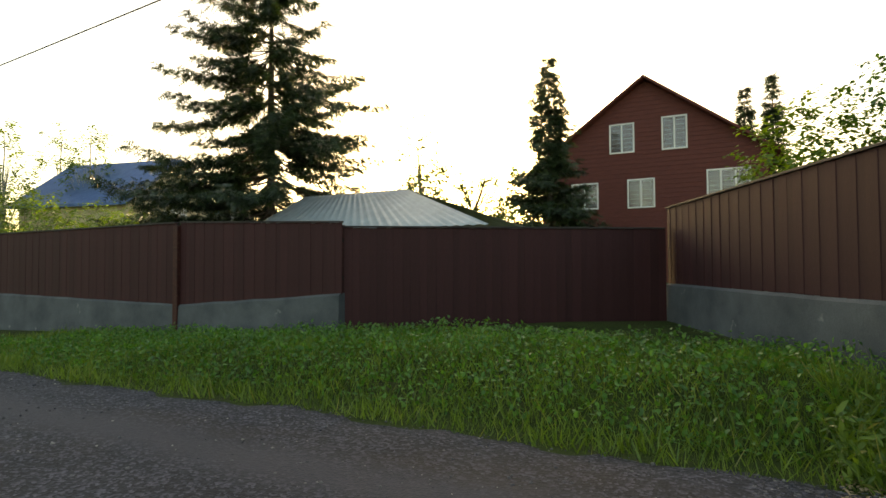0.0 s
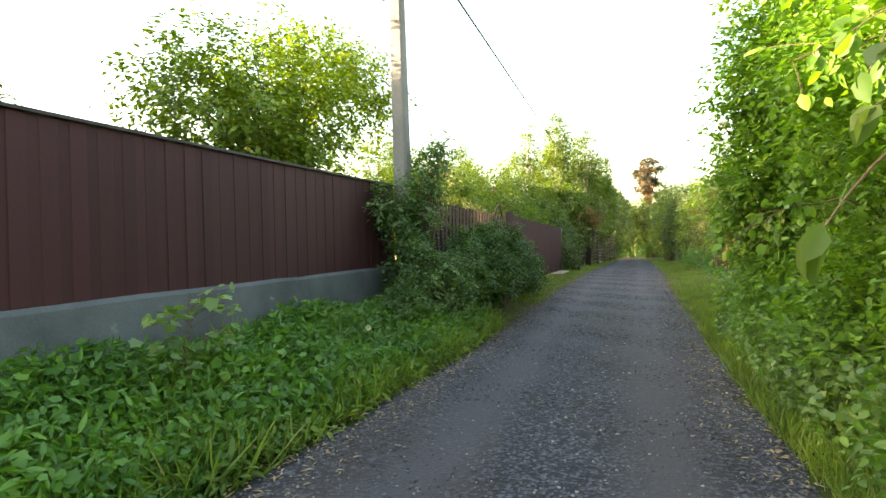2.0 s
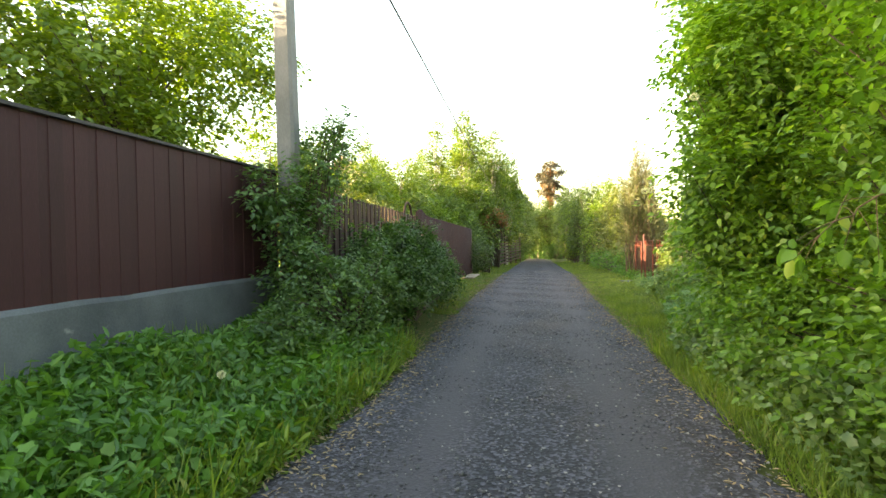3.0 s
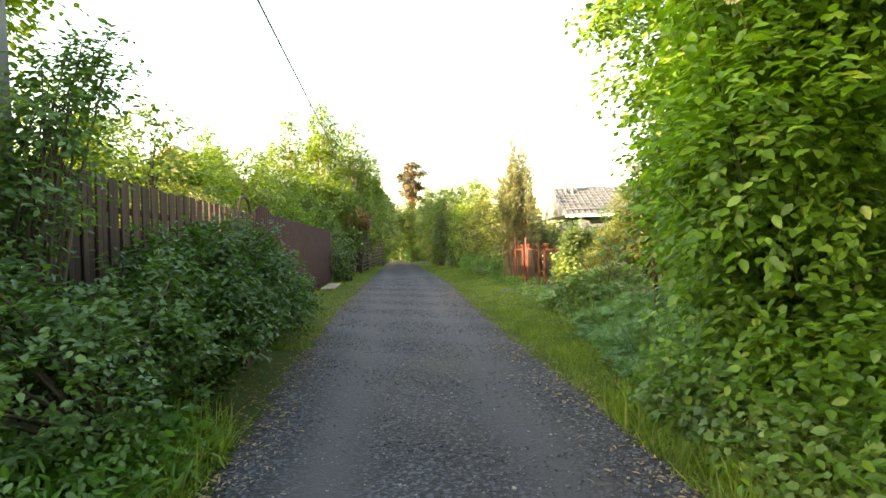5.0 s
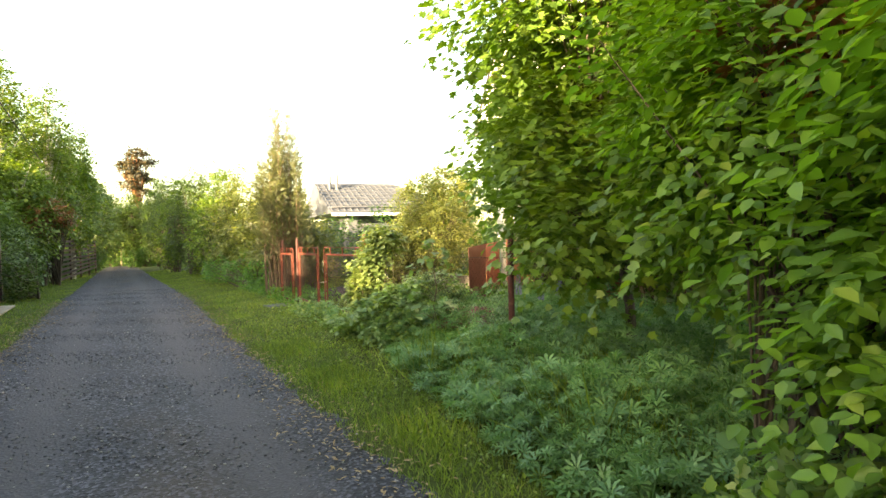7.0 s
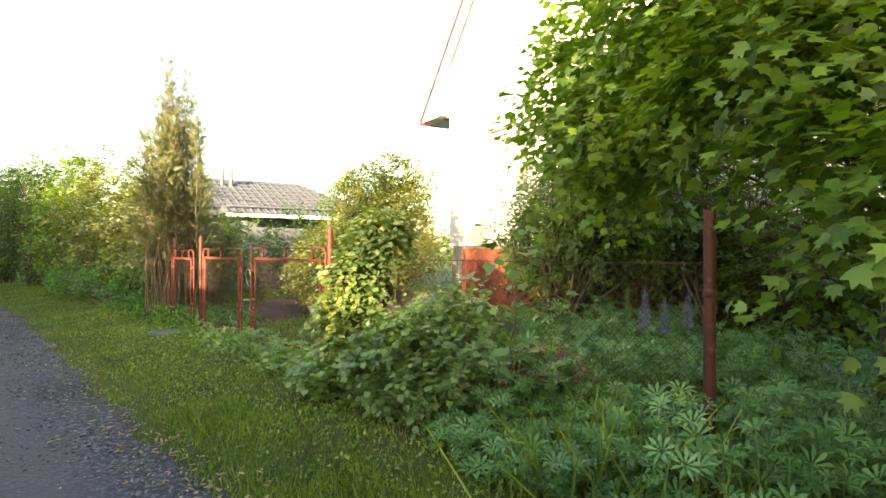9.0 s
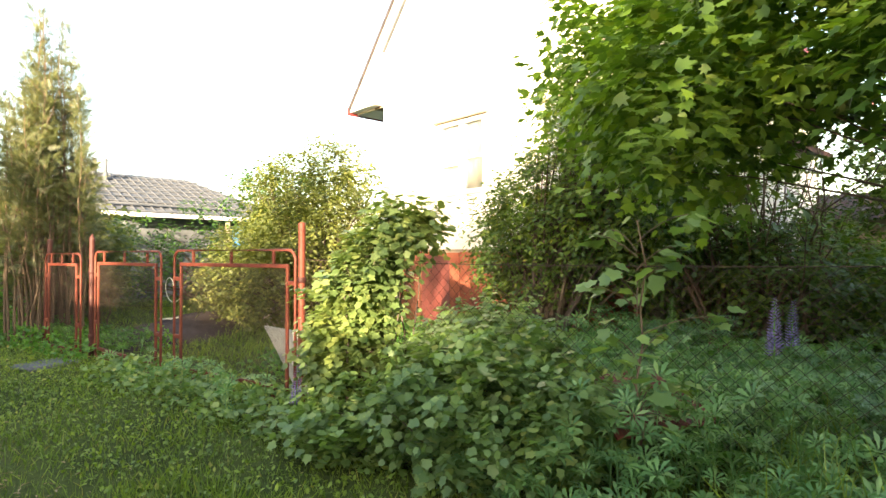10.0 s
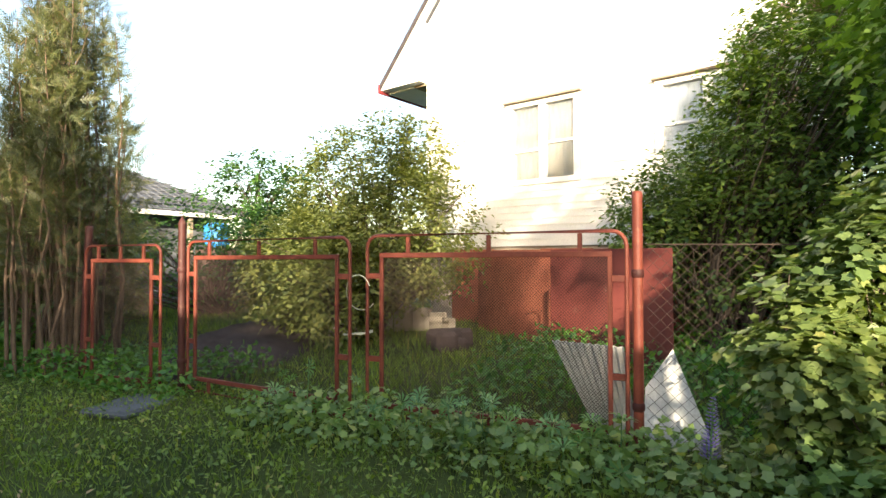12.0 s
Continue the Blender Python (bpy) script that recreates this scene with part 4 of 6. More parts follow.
    for x0, x1, z0, z1 in wins:
        win = empty("window")
        win.parent = root
        bm = bmesh.new()
        for lo, hi in (((x0 - 0.06, -0.05, z0 - 0.06), (x1 + 0.06, 0.08, z0 + 0.03)), ((x0 - 0.06, -0.05, z1 - 0.03), (x1 + 0.06, 0.08, z1 + 0.05)), ((x0 - 0.06, -0.049, z0 + 0.03), (x0 + 0.05, 0.08, z1 - 0.03)), ((x1 - 0.05, -0.049, z0 + 0.03), (x1 + 0.06, 0.08, z1 - 0.03)), (((x0 + x1) / 2 - 0.06, -0.03, z0 + 0.03), ((x0 + x1) / 2 + 0.06, 0.08, z1 - 0.03)), ((x0 + 0.05, -0.015, z0 + 0.52), ((x0 + x1) / 2 - 0.06, 0.05, z0 + 0.56)), (((x0 + x1) / 2 + 0.06, -0.015, z0 + 0.62), (x1 - 0.05, 0.05, z0 + 0.66))):
            box_into(bm, lo, hi, 0.004)
        part("window_frame", bm, M["white"], win)
        part("window_pane", box((x0 + 0.04, 0.035, z0 + 0.02), (x1 - 0.04, 0.041, z1 - 0.02), 0), M["glass"], win, "clear window glass")
        part("window_head", box((x0 - 0.10, -0.13, z1 + 0.052), (x1 + 0.10, 0.0, z1 + 0.085), 0.005), M["eave"], win, "weathered projecting window head")
        bm = bmesh.new()
        n = 40
        top = [bm.verts.new((x0 + 0.03 + (x1 - x0 - 0.06) * i / n, 0.14 + 0.012 * math.sin(i * 1.3), z1)) for i in range(n + 1)]
        low = [bm.verts.new((x0 + 0.03 + (x1 - x0 - 0.06) * i / n, 0.14 + 0.018 * math.sin(i * 1.3 + 0.4), z0)) for i in range(n + 1)]
        for i in range(n):
            bm.faces.new((top[i], top[i + 1], low[i + 1], low[i]))
        part("curtain", bm, M["curtain"] if x0 < 3 else M["white"], win, "hanging curtain", True)


white_house()


def annex():
    """Low lean-to beyond the maple: pale boarded walls under a brown roof, seen in glimpses."""
    root = tagged(empty("porch", pose(12.4, 19.7, 0.3, 0, 0, 78)), "pale boarded lean-to porch with a brown roof edge", "porch")
    part("wall", box((-0.75, 0, 0), (1.6, 2.0, 4.0), 0.01), M["siding"], root)
    for k in range(31):
        z = 0.1 + k * 0.125
        bm = box((-0.77, -0.022, z), (1.62, -0.002, z + 0.118), 0.002)
        part("board", bm, M["siding"], root)
    bm = bmesh.new()
    a = [bm.verts.new(q) for q in ((-1.35, -0.3, 3.2), (2.0, -0.3, 4.6), (2.0, 2.4, 4.6), (-1.35, 2.4, 3.2), (-1.35, -0.3, 3.34), (2.0, -0.3, 4.74), (2.0, 2.4, 4.74), (-1.35, 2.4, 3.34))]
    for q in ((0, 3, 2, 1), (4, 5, 6, 7), (0, 1, 5, 4), (1, 2, 6, 5), (2, 3, 7, 6), (3, 0, 4, 7)):
        bm.faces.new([a[k] for k in q])
    part("roof", bm, M["rust"], root, "brown metal roof")


annex()
for k, (x, y) in enumerate(((12.1, 19.25), (12.15, 18.95), (12.2, 18.7))):
    b = tagged(part("timber_plank", box((-0.09, -0.02, 0), (0.09, 0.02, 2.4), 0.004), M["white"]), "pale plank leaning against the porch", "plank", "planks by the porch")
    b.matrix_basis = pose(x, y + 0.5, 0.9, 4, 4 + 3 * k, 80)


def shed():
    root = tagged(empty("shed", pose(14.6, 17.3, 0.95, 0, 0, 82)), "low shed, weathered tan wall under a red brown corrugated roof", "shed")
    part("wall", box((-3.2, 0, 0), (1.7, 2.5, 1.25), 0.01), M["board"], root)
    for x in (-2.2, -0.6, 0.7):
        part("post", box((x - 0.06, -0.07, 0), (x + 0.06, -0.005, 1.2), 0.008), M["plank_grey"], root)
    xs = np.linspace(-3.4, 1.85, 200)
    p = 0.02 * np.sin(xs * 2 * np.pi / 0.15)
    v = np.concatenate([np.stack([xs, -0.35 + 0 * p, 1.12 + p], -1), np.stack([xs, 0.6 + 0 * p, 1.95 + p], -1), np.stack([xs, 2.9 + 0 * p, 1.2 + p], -1)])
    a = np.arange(199)
    f = np.concatenate([np.stack([a, a + 1, 201 + a, 200 + a], -1), np.stack([200 + a, 201 + a, 401 + a, 400 + a], -1)])
    raw("roof", v, f, M["rust"], root, "dark red brown corrugated roof")


shed()


def house_box(name, at, turn, wid, dep, eave, rise, wall, roof, label, over=0.5, boards=0.0, windows=(), axis="x", ends=True):
    """A gabled house: walls with depth, roof slabs with overhang, framed windows. The gable faces local -y."""
    root = tagged(empty(name, pose(*at, 0, 0, turn)), label, "house")
    bm = bmesh.new()
    q = [(-wid / 2, -0.5), (wid / 2, -0.5), (wid / 2, eave), (0, eave + rise), (-wid / 2, eave)]
    a = [bm.verts.new((x, 0, z)) for x, z in q]
    b = [bm.verts.new((x, dep, z)) for x, z in q]
    for k in range(5):
        bm.faces.new((a[k], a[(k + 1) % 5], b[(k + 1) % 5], b[k]))
    bm.faces.new(a[::-1])
    bm.faces.new(b)
    bmesh.ops.recalc_face_normals(bm, faces=bm.faces)
    part("wall", bm, M[wall], root)
    s = rise / (wid / 2)
    for side in (-1, 1):
        bm = bmesh.new()
        q = [(side * (wid / 2 + over), eave - over * s + 0.05), (0, eave + rise + 0.05), (0, eave + rise + 0.22), (side * (wid / 2 + over), eave - over * s + 0.20)]
        a = [bm.verts.new((x, -over, z)) for x, z in q]
        b = [bm.verts.new((x, dep + over, z)) for x, z in q]
        for k in range(4):
            bm.faces.new((a[k], a[(k + 1) % 4], b[(k + 1) % 4], b[k]))
        bm.faces.new(a[::-1])
        bm.faces.new(b)
        bmesh.ops.recalc_face_normals(bm, faces=bm.faces)
        part("roof", bm, M[roof], root)
    if boards:
        z = 0.0
        while z < eave + rise - 0.2:
            k = wid / 2 if z < eave else (eave + rise - z) / s
            part("board", box((-k + 0.05, -0.03, z), (k - 0.05, 0.002, z + boards * 0.95), 0.004), M[wall], root)
            z += boards
    for x0, x1, z0, z1, n in windows:
        win = empty("window")
        win.parent = root
        bm = bmesh.new()
        t = 0.10
        for lo, hi in (((x0, -0.09, z0), (x1, -0.02, z0 + t)), ((x0, -0.09, z1 - t), (x1, -0.02, z1)), ((x0, -0.088, z0 + t), (x0 + t, -0.02, z1 - t)), ((x1 - t, -0.088, z0 + t), (x1, -0.02, z1 - t))):
            box_into(bm, lo, hi, 0.01)
        for k in range(1, n):
            x = x0 + (x1 - x0) * k / n
            box_into(bm, (x - 0.05, -0.085, z0 + t), (x + 0.05, -0.02, z1 - t), 0.008)
        part("window_frame", bm, M["white"], win, "white window frame")
        part("window_pane", box((x0 + 0.05, -0.05, z0 + 0.05), (x1 - 0.05, -0.035, z1 - 0.05), 0), M["glass"], win, "window glass")
        part("curtain", box((x0 + 0.08, -0.028, z0 + 0.08), (x1 - 0.08, -0.024, z1 - 0.08), 0), M["white"], win, "pale curtain")
    return root


# the dark red two storey house behind the entrance; its gable faces the lane
house_box("house", (-37.8, -2.45, 0), 90, 13.4, 10, 8.15, 4.9, "redwood", "redwood", "dark red boarded house of two storeys with white windows",
          over=0.7, boards=0.28, windows=((-2.2, -0.65, 8.57, 10.49, 2), (0.96, 2.44, 8.54, 10.64, 2), (-4.7, -2.93, 5.05, 6.8, 2), (-1.13, 0.53, 5.01, 6.87, 2), (3.44, 5.79, 5.46, 7.14, 3)))
house_box("house", (-22.0, -25.7, -1.5), -168, 6.8, 7, 6.3, 2.5, "cream", "roofblue", "pale house under a steep blue metal roof", over=0.4, windows=((-0.9, 0.9, 5.2, 6.6, 2),))
house_box("house", (-13.4, 36.0, 0), 0, 6.4, 8, 3.5, 2.6, "cream", "eave", "cream boarded gable house behind the fence", over=0.5, boards=0.3)
house_box("house", (-30.0, 21.5, 0), 90, 5.4, 7, 6.9, 1.25, "siding", "siding", "small white gabled house beyond the plank fence", over=0.5)


def poly_roof():
    """Low shed behind the entrance gate under pale translucent corrugated roofing."""
    root = tagged(empty("carport", pose(-16.0, -7.3, 0)), "open carport with pale translucent roofing behind the gate", "carport")
    nx = 80
    u = np.linspace(-4.2, 4.1, nx)
    v = []
    for x, z in ((2.6, 2.42), (0.0, 3.85), (-2.6, 2.42)):
        v.append(np.stack([np.full(nx, x), (-3.9 + (u + 4.2) * 0.5 if x == 0 else u), z + 0.02 * np.sin(u * 20)], -1))
    v = np.concatenate(v)
    a = np.arange(nx - 1)
    raw("roof_sheet", v, np.concatenate([np.stack([a, a + 1, nx + a + 1, nx + a], -1), np.stack([nx + a, nx + a + 1, 2 * nx + a + 1, 2 * nx + a], -1)]), M["poly"], root)
    for x in (-2.4, 2.4):
        for y in (-3.8, 3.2):
            part("post", box((x - 0.06, y - 0.06, -0.3), (x + 0.06, y + 0.06, 2.42), 0.01), M["plank_grey"], root)


poly_roof()


def grey_house():
    """Long low house with a grey tiled hip roof behind the garden."""
    root = tagged(empty("house", pose(7.3, 35.8, -0.15, 0, 0, -8)), "low house with a grey metal tile roof and a white eave", "house")
    part("wall", box((-1.6, 0.8, 0), (3.2, 8.0, 2.75), 0.01), M["concrete"], root)
    bm = bmesh.new()
    lo = [bm.verts.new(q) for q in ((-2.5, 0, 2.85), (4.0, 0, 2.85), (4.0, 8.5, 2.85), (-2.5, 8.5, 2.85))]
    hi = [bm.verts.new(q) for q in ((-2.5, 4.2, 4.55), (1.6, 4.2, 4.55))]
    bm.faces.new(lo[::-1])
    for q in ((lo[0], lo[1], hi[1], hi[0]), (lo[1], lo[2], hi[1]), (lo[2], lo[3], hi[0], hi[1]), (lo[3], lo[0], hi[0])):
        bm.faces.new(q)
    part("roof", bm, M["roofgrey"], root)
    s = 1.7 / 4.2
    for k in range(9):
        y = 0.05 + k * 0.46
        part("roof_course", box((-2.48, y, 2.87 + y * s), (4.0 - y * 0.55, y + 0.05, 2.91 + y * s), 0.006), M["roofgrey"], root)
    for k in range(22):
        x = -2.4 + k * 0.29
        q = box((-0.012, 0, 0), (0.012, 4.3 if x < 1.6 else max(0.4, 4.3 * (4.0 - x) / 2.4), 0.035), 0.003)
        o = part("roof_rib", q, M["roofgrey"], root)
        o.matrix_basis = pose(x, 0.02, 2.875, math.degrees(math.atan(s)), 0, 0)
    part("fascia", box((-2.5, -0.04, 2.72), (4.02, 0.0, 2.85), 0.006), M["white"], root, "white eave board")
    part("snow_guard", box((-2.4, 0.4, 3.12), (3.6, 0.43, 3.18), 0.005), M["roofgrey"], root)
    for x in (1.4, 2.6, 3.8):
        part("post", box((x, 0.1, 0), (x + 0.12, 0.22, 2.72), 0.006), M["board"], root)
    for k in range(2):
        v, f = tube_arrays([np.array([(-1.9 + k * 0.35, 3.2, 4.0), (-1.9 + k * 0.35, 3.2, 4.75), (-1.9 + k * 0.35, 3.2, 4.9)])], [0.07], 10)
        raw("vent_pipe", v, f, M["roofgrey"], root, "", True)


grey_house()
tagged(part("water_barrel", box((-0.3, -0.3, 0), (0.3, 0.3, 0.7), 0.12), M["blue"]), "blue plastic barrel by the garden house", "barrel").matrix_basis = pose(8.2, 34.0, 1.6)
tagged(part("stand", box((-0.4, -0.4, 0), (0.4, 0.4, 1.62), 0.02), M["plank_grey"]), "timber stand under a blue barrel", "stand").matrix_basis = pose(8.2, 34.0, 0)


def soil_bed():
    """A low uneven mound of dug soil."""
    r = np.random.default_rng(401)
    n = 26
    x, y = np.meshgrid(np.linspace(-1.0, 1.0, n), np.linspace(-2.6, 2.6, n), indexing="ij")
    q = np.clip(1 - x * x - (y / 2.6) ** 2, 0, 1) ** 0.6
    z = -0.06 + 0.30 * q + r.normal(0, 0.02, x.shape) * q
    i, j = np.meshgrid(np.arange(n - 1), np.arange(n - 1), indexing="ij")
    a = i * n + j
    ob = raw("soil_bed", np.stack([x, y, z], -1).reshape(-1, 3), np.stack([a, a + n, a + n + 1, a + 1], -1).reshape(-1, 4), M["earth"], None, "", True)
    ob.matrix_basis = pose(2.9, 27.3, 0.10, 0, 0, -62)
    tagged(ob, "dark mound of dug garden soil behind the gate", "soil bed", kind="structure")


soil_bed()


def well_ring():
    """A broken concrete ring lying low in the grass, with dark rubble beside it."""
    root = tagged(empty("concrete_ring", pose(4.3, 25.9, 0.08, 0, 0, -38)), "weathered pale concrete ring sunk in the lawn grass", "concrete ring")
    for k in range(9):
        a0, a1 = math.pi * k / 9, math.pi * (k + 0.94) / 9
        h = 0.20 + 0.26 * math.sin((a0 + a1) / 2)
        bm = bmesh.new()
        v = [bm.verts.new((rad * math.cos(a), rad * 0.55 * math.sin(a), z)) for z in (-0.1, h) for a in (a0, a1) for rad in (0.92, 1.04)]
        for q in ((0, 1, 3, 2), (4, 6, 7, 5), (0, 4, 5, 1), (1, 5, 7, 3), (3, 7, 6, 2), (2, 6, 4, 0)):
            bm.faces.new([v[i] for i in q])
        bmesh.ops.recalc_face_normals(bm, faces=bm.faces)
        part("segment", bm, M["slab"], root)
    r = random.Random(402)
    for k in range(7):
        w = r.uniform(0.12, 0.24)
        b = tagged(part("rubble_lump", box((-w, -w * 0.7, 0), (w, w * 0.7, w * 1.3), 0.05), M["earth"]), "dark lump of rubble beside the concrete ring", "rubble", "rubble in the lawn")
        b.matrix_basis = pose(3.75 + r.uniform(-0.3, 0.3), 24.65 + r.uniform(-0.25, 0.25), 0.06, 0, r.uniform(-10, 10), r.uniform(0, 90))


well_ring()


# ---- trees and shrubs ----
def conifer(name, at, h, rad, seed, label, gap=0.0, bare=0.15, leaf="spruce", rows=26, sprays=9, lean=0.0, size=0.2):
    """A spruce: straight trunk, whorls of drooping boughs that carry flat sprays of needles."""
    r = np.random.default_rng(seed)
    root = tagged(empty(name, pose(*at, lean, 0, 0)), label, "tree")
    paths, radii = [np.array([(0, 0, -0.2), (0.02, 0, h * 0.3), (0, 0.02, h * 0.7), (0, 0, h)])], [(h * 0.012, h * 0.009, 0.01)]
    ats, tips, faces, sz = [], [], [], []
    for i in range(rows):
        s = (i + r.random() * 0.6) / rows
        z = h * (bare + (1 - bare) * s)
        reach = rad * (1 - s) ** 0.8 * r.uniform(0.75, 1.1) + 0.12
        for k in range(r.integers(5, 9)):
            if r.random() < gap:
                continue
            a = r.random() * 6.283
            d = np.array([math.cos(a), math.sin(a), 0])
            l = reach * r.uniform(0.6, 1.1)
            b = np.array([0, 0, z])
            e = b + d * l + np.array([0, 0, l * (-0.13 + r.normal(0, 0.07) + (0.14 if s > 0.6 else 0))])
            p = bend(b, e, l * 0.08, 0.0, 5)
            paths.append(p)
            radii.append((0.012 + l * 0.009, 0.006, 0.003))
            m = max(3, int(sprays * l))
            side = np.array([-d[1], d[0], 0])
            for q in range(m):
                w = 0.22 + 0.78 * (q + r.random()) / m
                c = b + (e - b) * w
                c[2] = np.interp(w, np.linspace(0, 1, 5), p[:, 2])
                for sgn in (-1, 1, 0):
                    t = d * 0.55 + side * sgn * 0.95 + np.array([0, 0, -0.10 - 0.45 * r.random()])
                    ats.append(c + r.normal(0, 0.05 + 0.025 * l / max(rad, 1) * size * 4, 3))
                    tips.append(t + r.normal(0, 0.25, 3))
                    faces.append(np.array([0, 0, 0.6]) + r.normal(0, 0.6, 3))
                    sz.append(size * r.uniform(0.6, 1.3) * (0.55 + 0.45 * (1 - w)) * (1 + 0.5 * l / max(rad, 1)))
    v, f = tube_arrays([bend(p[0], p[-1], 0, 0, 9) if k == 0 else p for k, p in enumerate(paths)], radii, 5)
    raw("trunk", v, f, M["bark"], root, "", True)
    # a spray: a midrib with side shoots
    sv, sf = [], []
    for k in range(4):
        y0 = 0.08 + 0.21 * k
        w = 0.44 * (1 - 0.17 * k)
        for sgn in (-1, 1):
            n0 = len(sv)
            sv += [(0, y0, 0), (0, y0 + 0.13, 0.0), (sgn * w * 0.8, y0 + 0.24, -0.04)]
            sf.append((n0, n0 + 1, n0 + 2) if sgn < 0 else (n0 + 1, n0, n0 + 2))
    n0 = len(sv)
    sv += [(-0.04, 0, 0), (0.04, 0, 0), (0, 1.1, -0.05)]
    sf.append((n0, n0 + 1, n0 + 2))
    scatter("foliage", (np.array(sv, float), np.array(sf)), np.array(ats), np.array(tips), np.array(faces), np.array(sz), L[leaf], root)
    return root


def blooms(material, count, size, name="blossom", each=14, tall=0.10):
    def put(root, c, d, r):
        far_out = c[np.argsort(-(c * np.array([1, 1, 1.2])).sum(1) + r.normal(0, 1.2, len(c)))[:count]]
        ctr = np.repeat(far_out, each, 0)
        at = ctr + unit(len(ctr), r) * np.array([0.5, 0.5, 1.0]) * tall * r.random((len(ctr), 1))
        scatter(name, DIAMOND, at, unit(len(at), r), unit(len(at), r), size * r.uniform(0.7, 1.3, len(at)), L[material], root)
    return put


# left side, near to far
conifer("spruce_tree", (-16.5, -13.2, -0.3), 15.5, 6.9, 21, "large dark spruce with drooping boughs behind the fence", 0.03, 0.09, rows=42, sprays=17, size=0.40)
conifer("spruce_tree", (-28.5, -6.0, -0.3), 12.4, 3.2, 22, "slender spruce beside the dark red house", 0.0, 0.03, rows=40, sprays=10, size=0.55)
conifer("spruce_tree", (-45, 3.3, 0), 13.8, 1.9, 23, "far narrow spruce beyond the red house", 0.05, 0.1, rows=36, sprays=10, size=0.6)
conifer("spruce_tree", (-45, 5.0, 0), 14.6, 2.0, 24, "far tall spruce beyond the red house", 0.05, 0.1, rows=36, sprays=10, size=0.6)
plant("birch_tree", "thin birch behind the carport roof", "tree", (-44, -22, 0), [(-44, -22.4, 11, 2.2, 2.2, 4.4), (-43.6, -22.0, 7, 1.9, 1.9, 2.4)], 240, 16, DIAMOND, 0.26, L["far"], 31, 0.45, trunk=0.14, fork=3, bark="birchbark", core=False)
plant("tree", "dense rounded tree behind the carport", "tree", (-38, -16.0, 0), [(-38, -17.0, 6.0, 3.2, 3.0, 3.4), (-38, -12.6, 5.4, 2.8, 2.8, 3.0), (-36, -9.5, 5.0, 2.5, 2.2, 3.0)], 420, 22, DIAMOND, 0.28, L["far"], 32, 0.5, trunk=0.2, fork=2)
for k, (x, y, z, s) in enumerate(((-11.5, -19, 0.3, 1.1), (-13, -23, 0.2, 1.3), (-11.5, -15.5, 0.3, 0.85), (-15.5, -21, 0.2, 1.15), (-13.5, -17.0, 0.2, 0.9), (-12.5, -27, 0.2, 1.7))):
    plant("shrub", "yellow green shrub showing above the fence", "shrub", (x, y, z), [(x, y, z + 1.7 * s, 1.7 * s, 1.9 * s, 1.6 * s), (x + 0.5, y + 1.3 * s, z + 1.5 * s, 1.2 * s, 1.4 * s, 1.3 * s)], 200, 22, DIAMOND, 0.15, L["birch"], 40 + k, 0.34)
for k, (x, y, h) in enumerate(((-19.5, -29.5, 9.6), (-16, -31, 9.2), (-21, -35, 10.5))):
    plant("young_birch_tree", "slim young birch above the blue roof", "tree", (x, y, -1), [(x, y, h * 0.55, 1.3, 1.5, h * 0.36), (x, y + 0.3, h * 0.8, 0.6, 0.7, h * 0.2)], 120, 18, DIAMOND, 0.20, L["birch"], 50 + k, 0.35, trunk=0.1, fork=2.5, bark="birchbark", core=False)
# behind the plank fence
plant("apple_tree", "spreading apple tree with fresh leaves behind the plank fence", "tree", (-9.6, 14.6, 0.2), [(-9.6, 12.6, 4.1, 1.5, 1.4, 1.35), (-9.5, 14.5, 4.7, 1.7, 1.5, 1.45), (-9.5, 16.9, 5.4, 1.7, 1.7, 1.5), (-9.7, 15.2, 3.9, 1.4, 1.3, 0.85), (-9.2, 13.8, 3.3, 1.3, 2.2, 0.8)], 470, 42, OVATE, 0.120, L["apple"], 61, 0.34, trunk=0.13, fork=1.5, shell=0.3)
plant("birch_tree", "tall loose birch behind the fence", "tree", (-14, 8.6, 0.2), [(-14, 8.8, 5.9, 0.8, 0.9, 1.8), (-14, 8.2, 4.6, 1.2, 1.1, 1.2), (-14.2, 9.8, 4.6, 1.2, 1.0, 1.4)], 520, 22, DIAMOND, 0.13, L["apple"], 62, 0.34, trunk=0.10, fork=2.2, bark="birchbark", core=False)
plant("young_birch_tree", "loose thin tree with scattered leafy twigs behind the fence", "tree", (-13.5, 5.8, 0.2), [(-13.5, 6.2, 5.8, 0.9, 1.3, 1.3), (-13.4, 7.0, 4.8, 1.0, 1.3, 0.9), (-13.6, 4.9, 4.7, 0.9, 1.0, 0.8)], 190, 16, OVATE, 0.11, L["blue"], 63, 0.22, trunk=0.07, fork=2.4, core=False)
plant("shrub", "low light green garden tree behind the fence", "shrub", (-12.0, 6.8, 0.2), [(-12.0, 6.6, 3.2, 1.2, 1.8, 1.1), (-12.0, 8.6, 3.1, 1.2, 1.5, 1.0), (-12.0, 5.2, 2.9, 1.1, 1.1, 0.8), (-13.4, 3.4, 3.5, 0.9, 1.1, 1.0)], 520, 22, OVATE, 0.12, L["apple"], 64, 0.3)
plant("tree", "round dense tree far behind the fence", "tree", (-34, 22.5, 0), [(-34, 22.4, 8.9, 2.4, 2.2, 2.4)], 260, 20, DIAMOND, 0.26, L["far"], 65, 0.5, trunk=0.2)
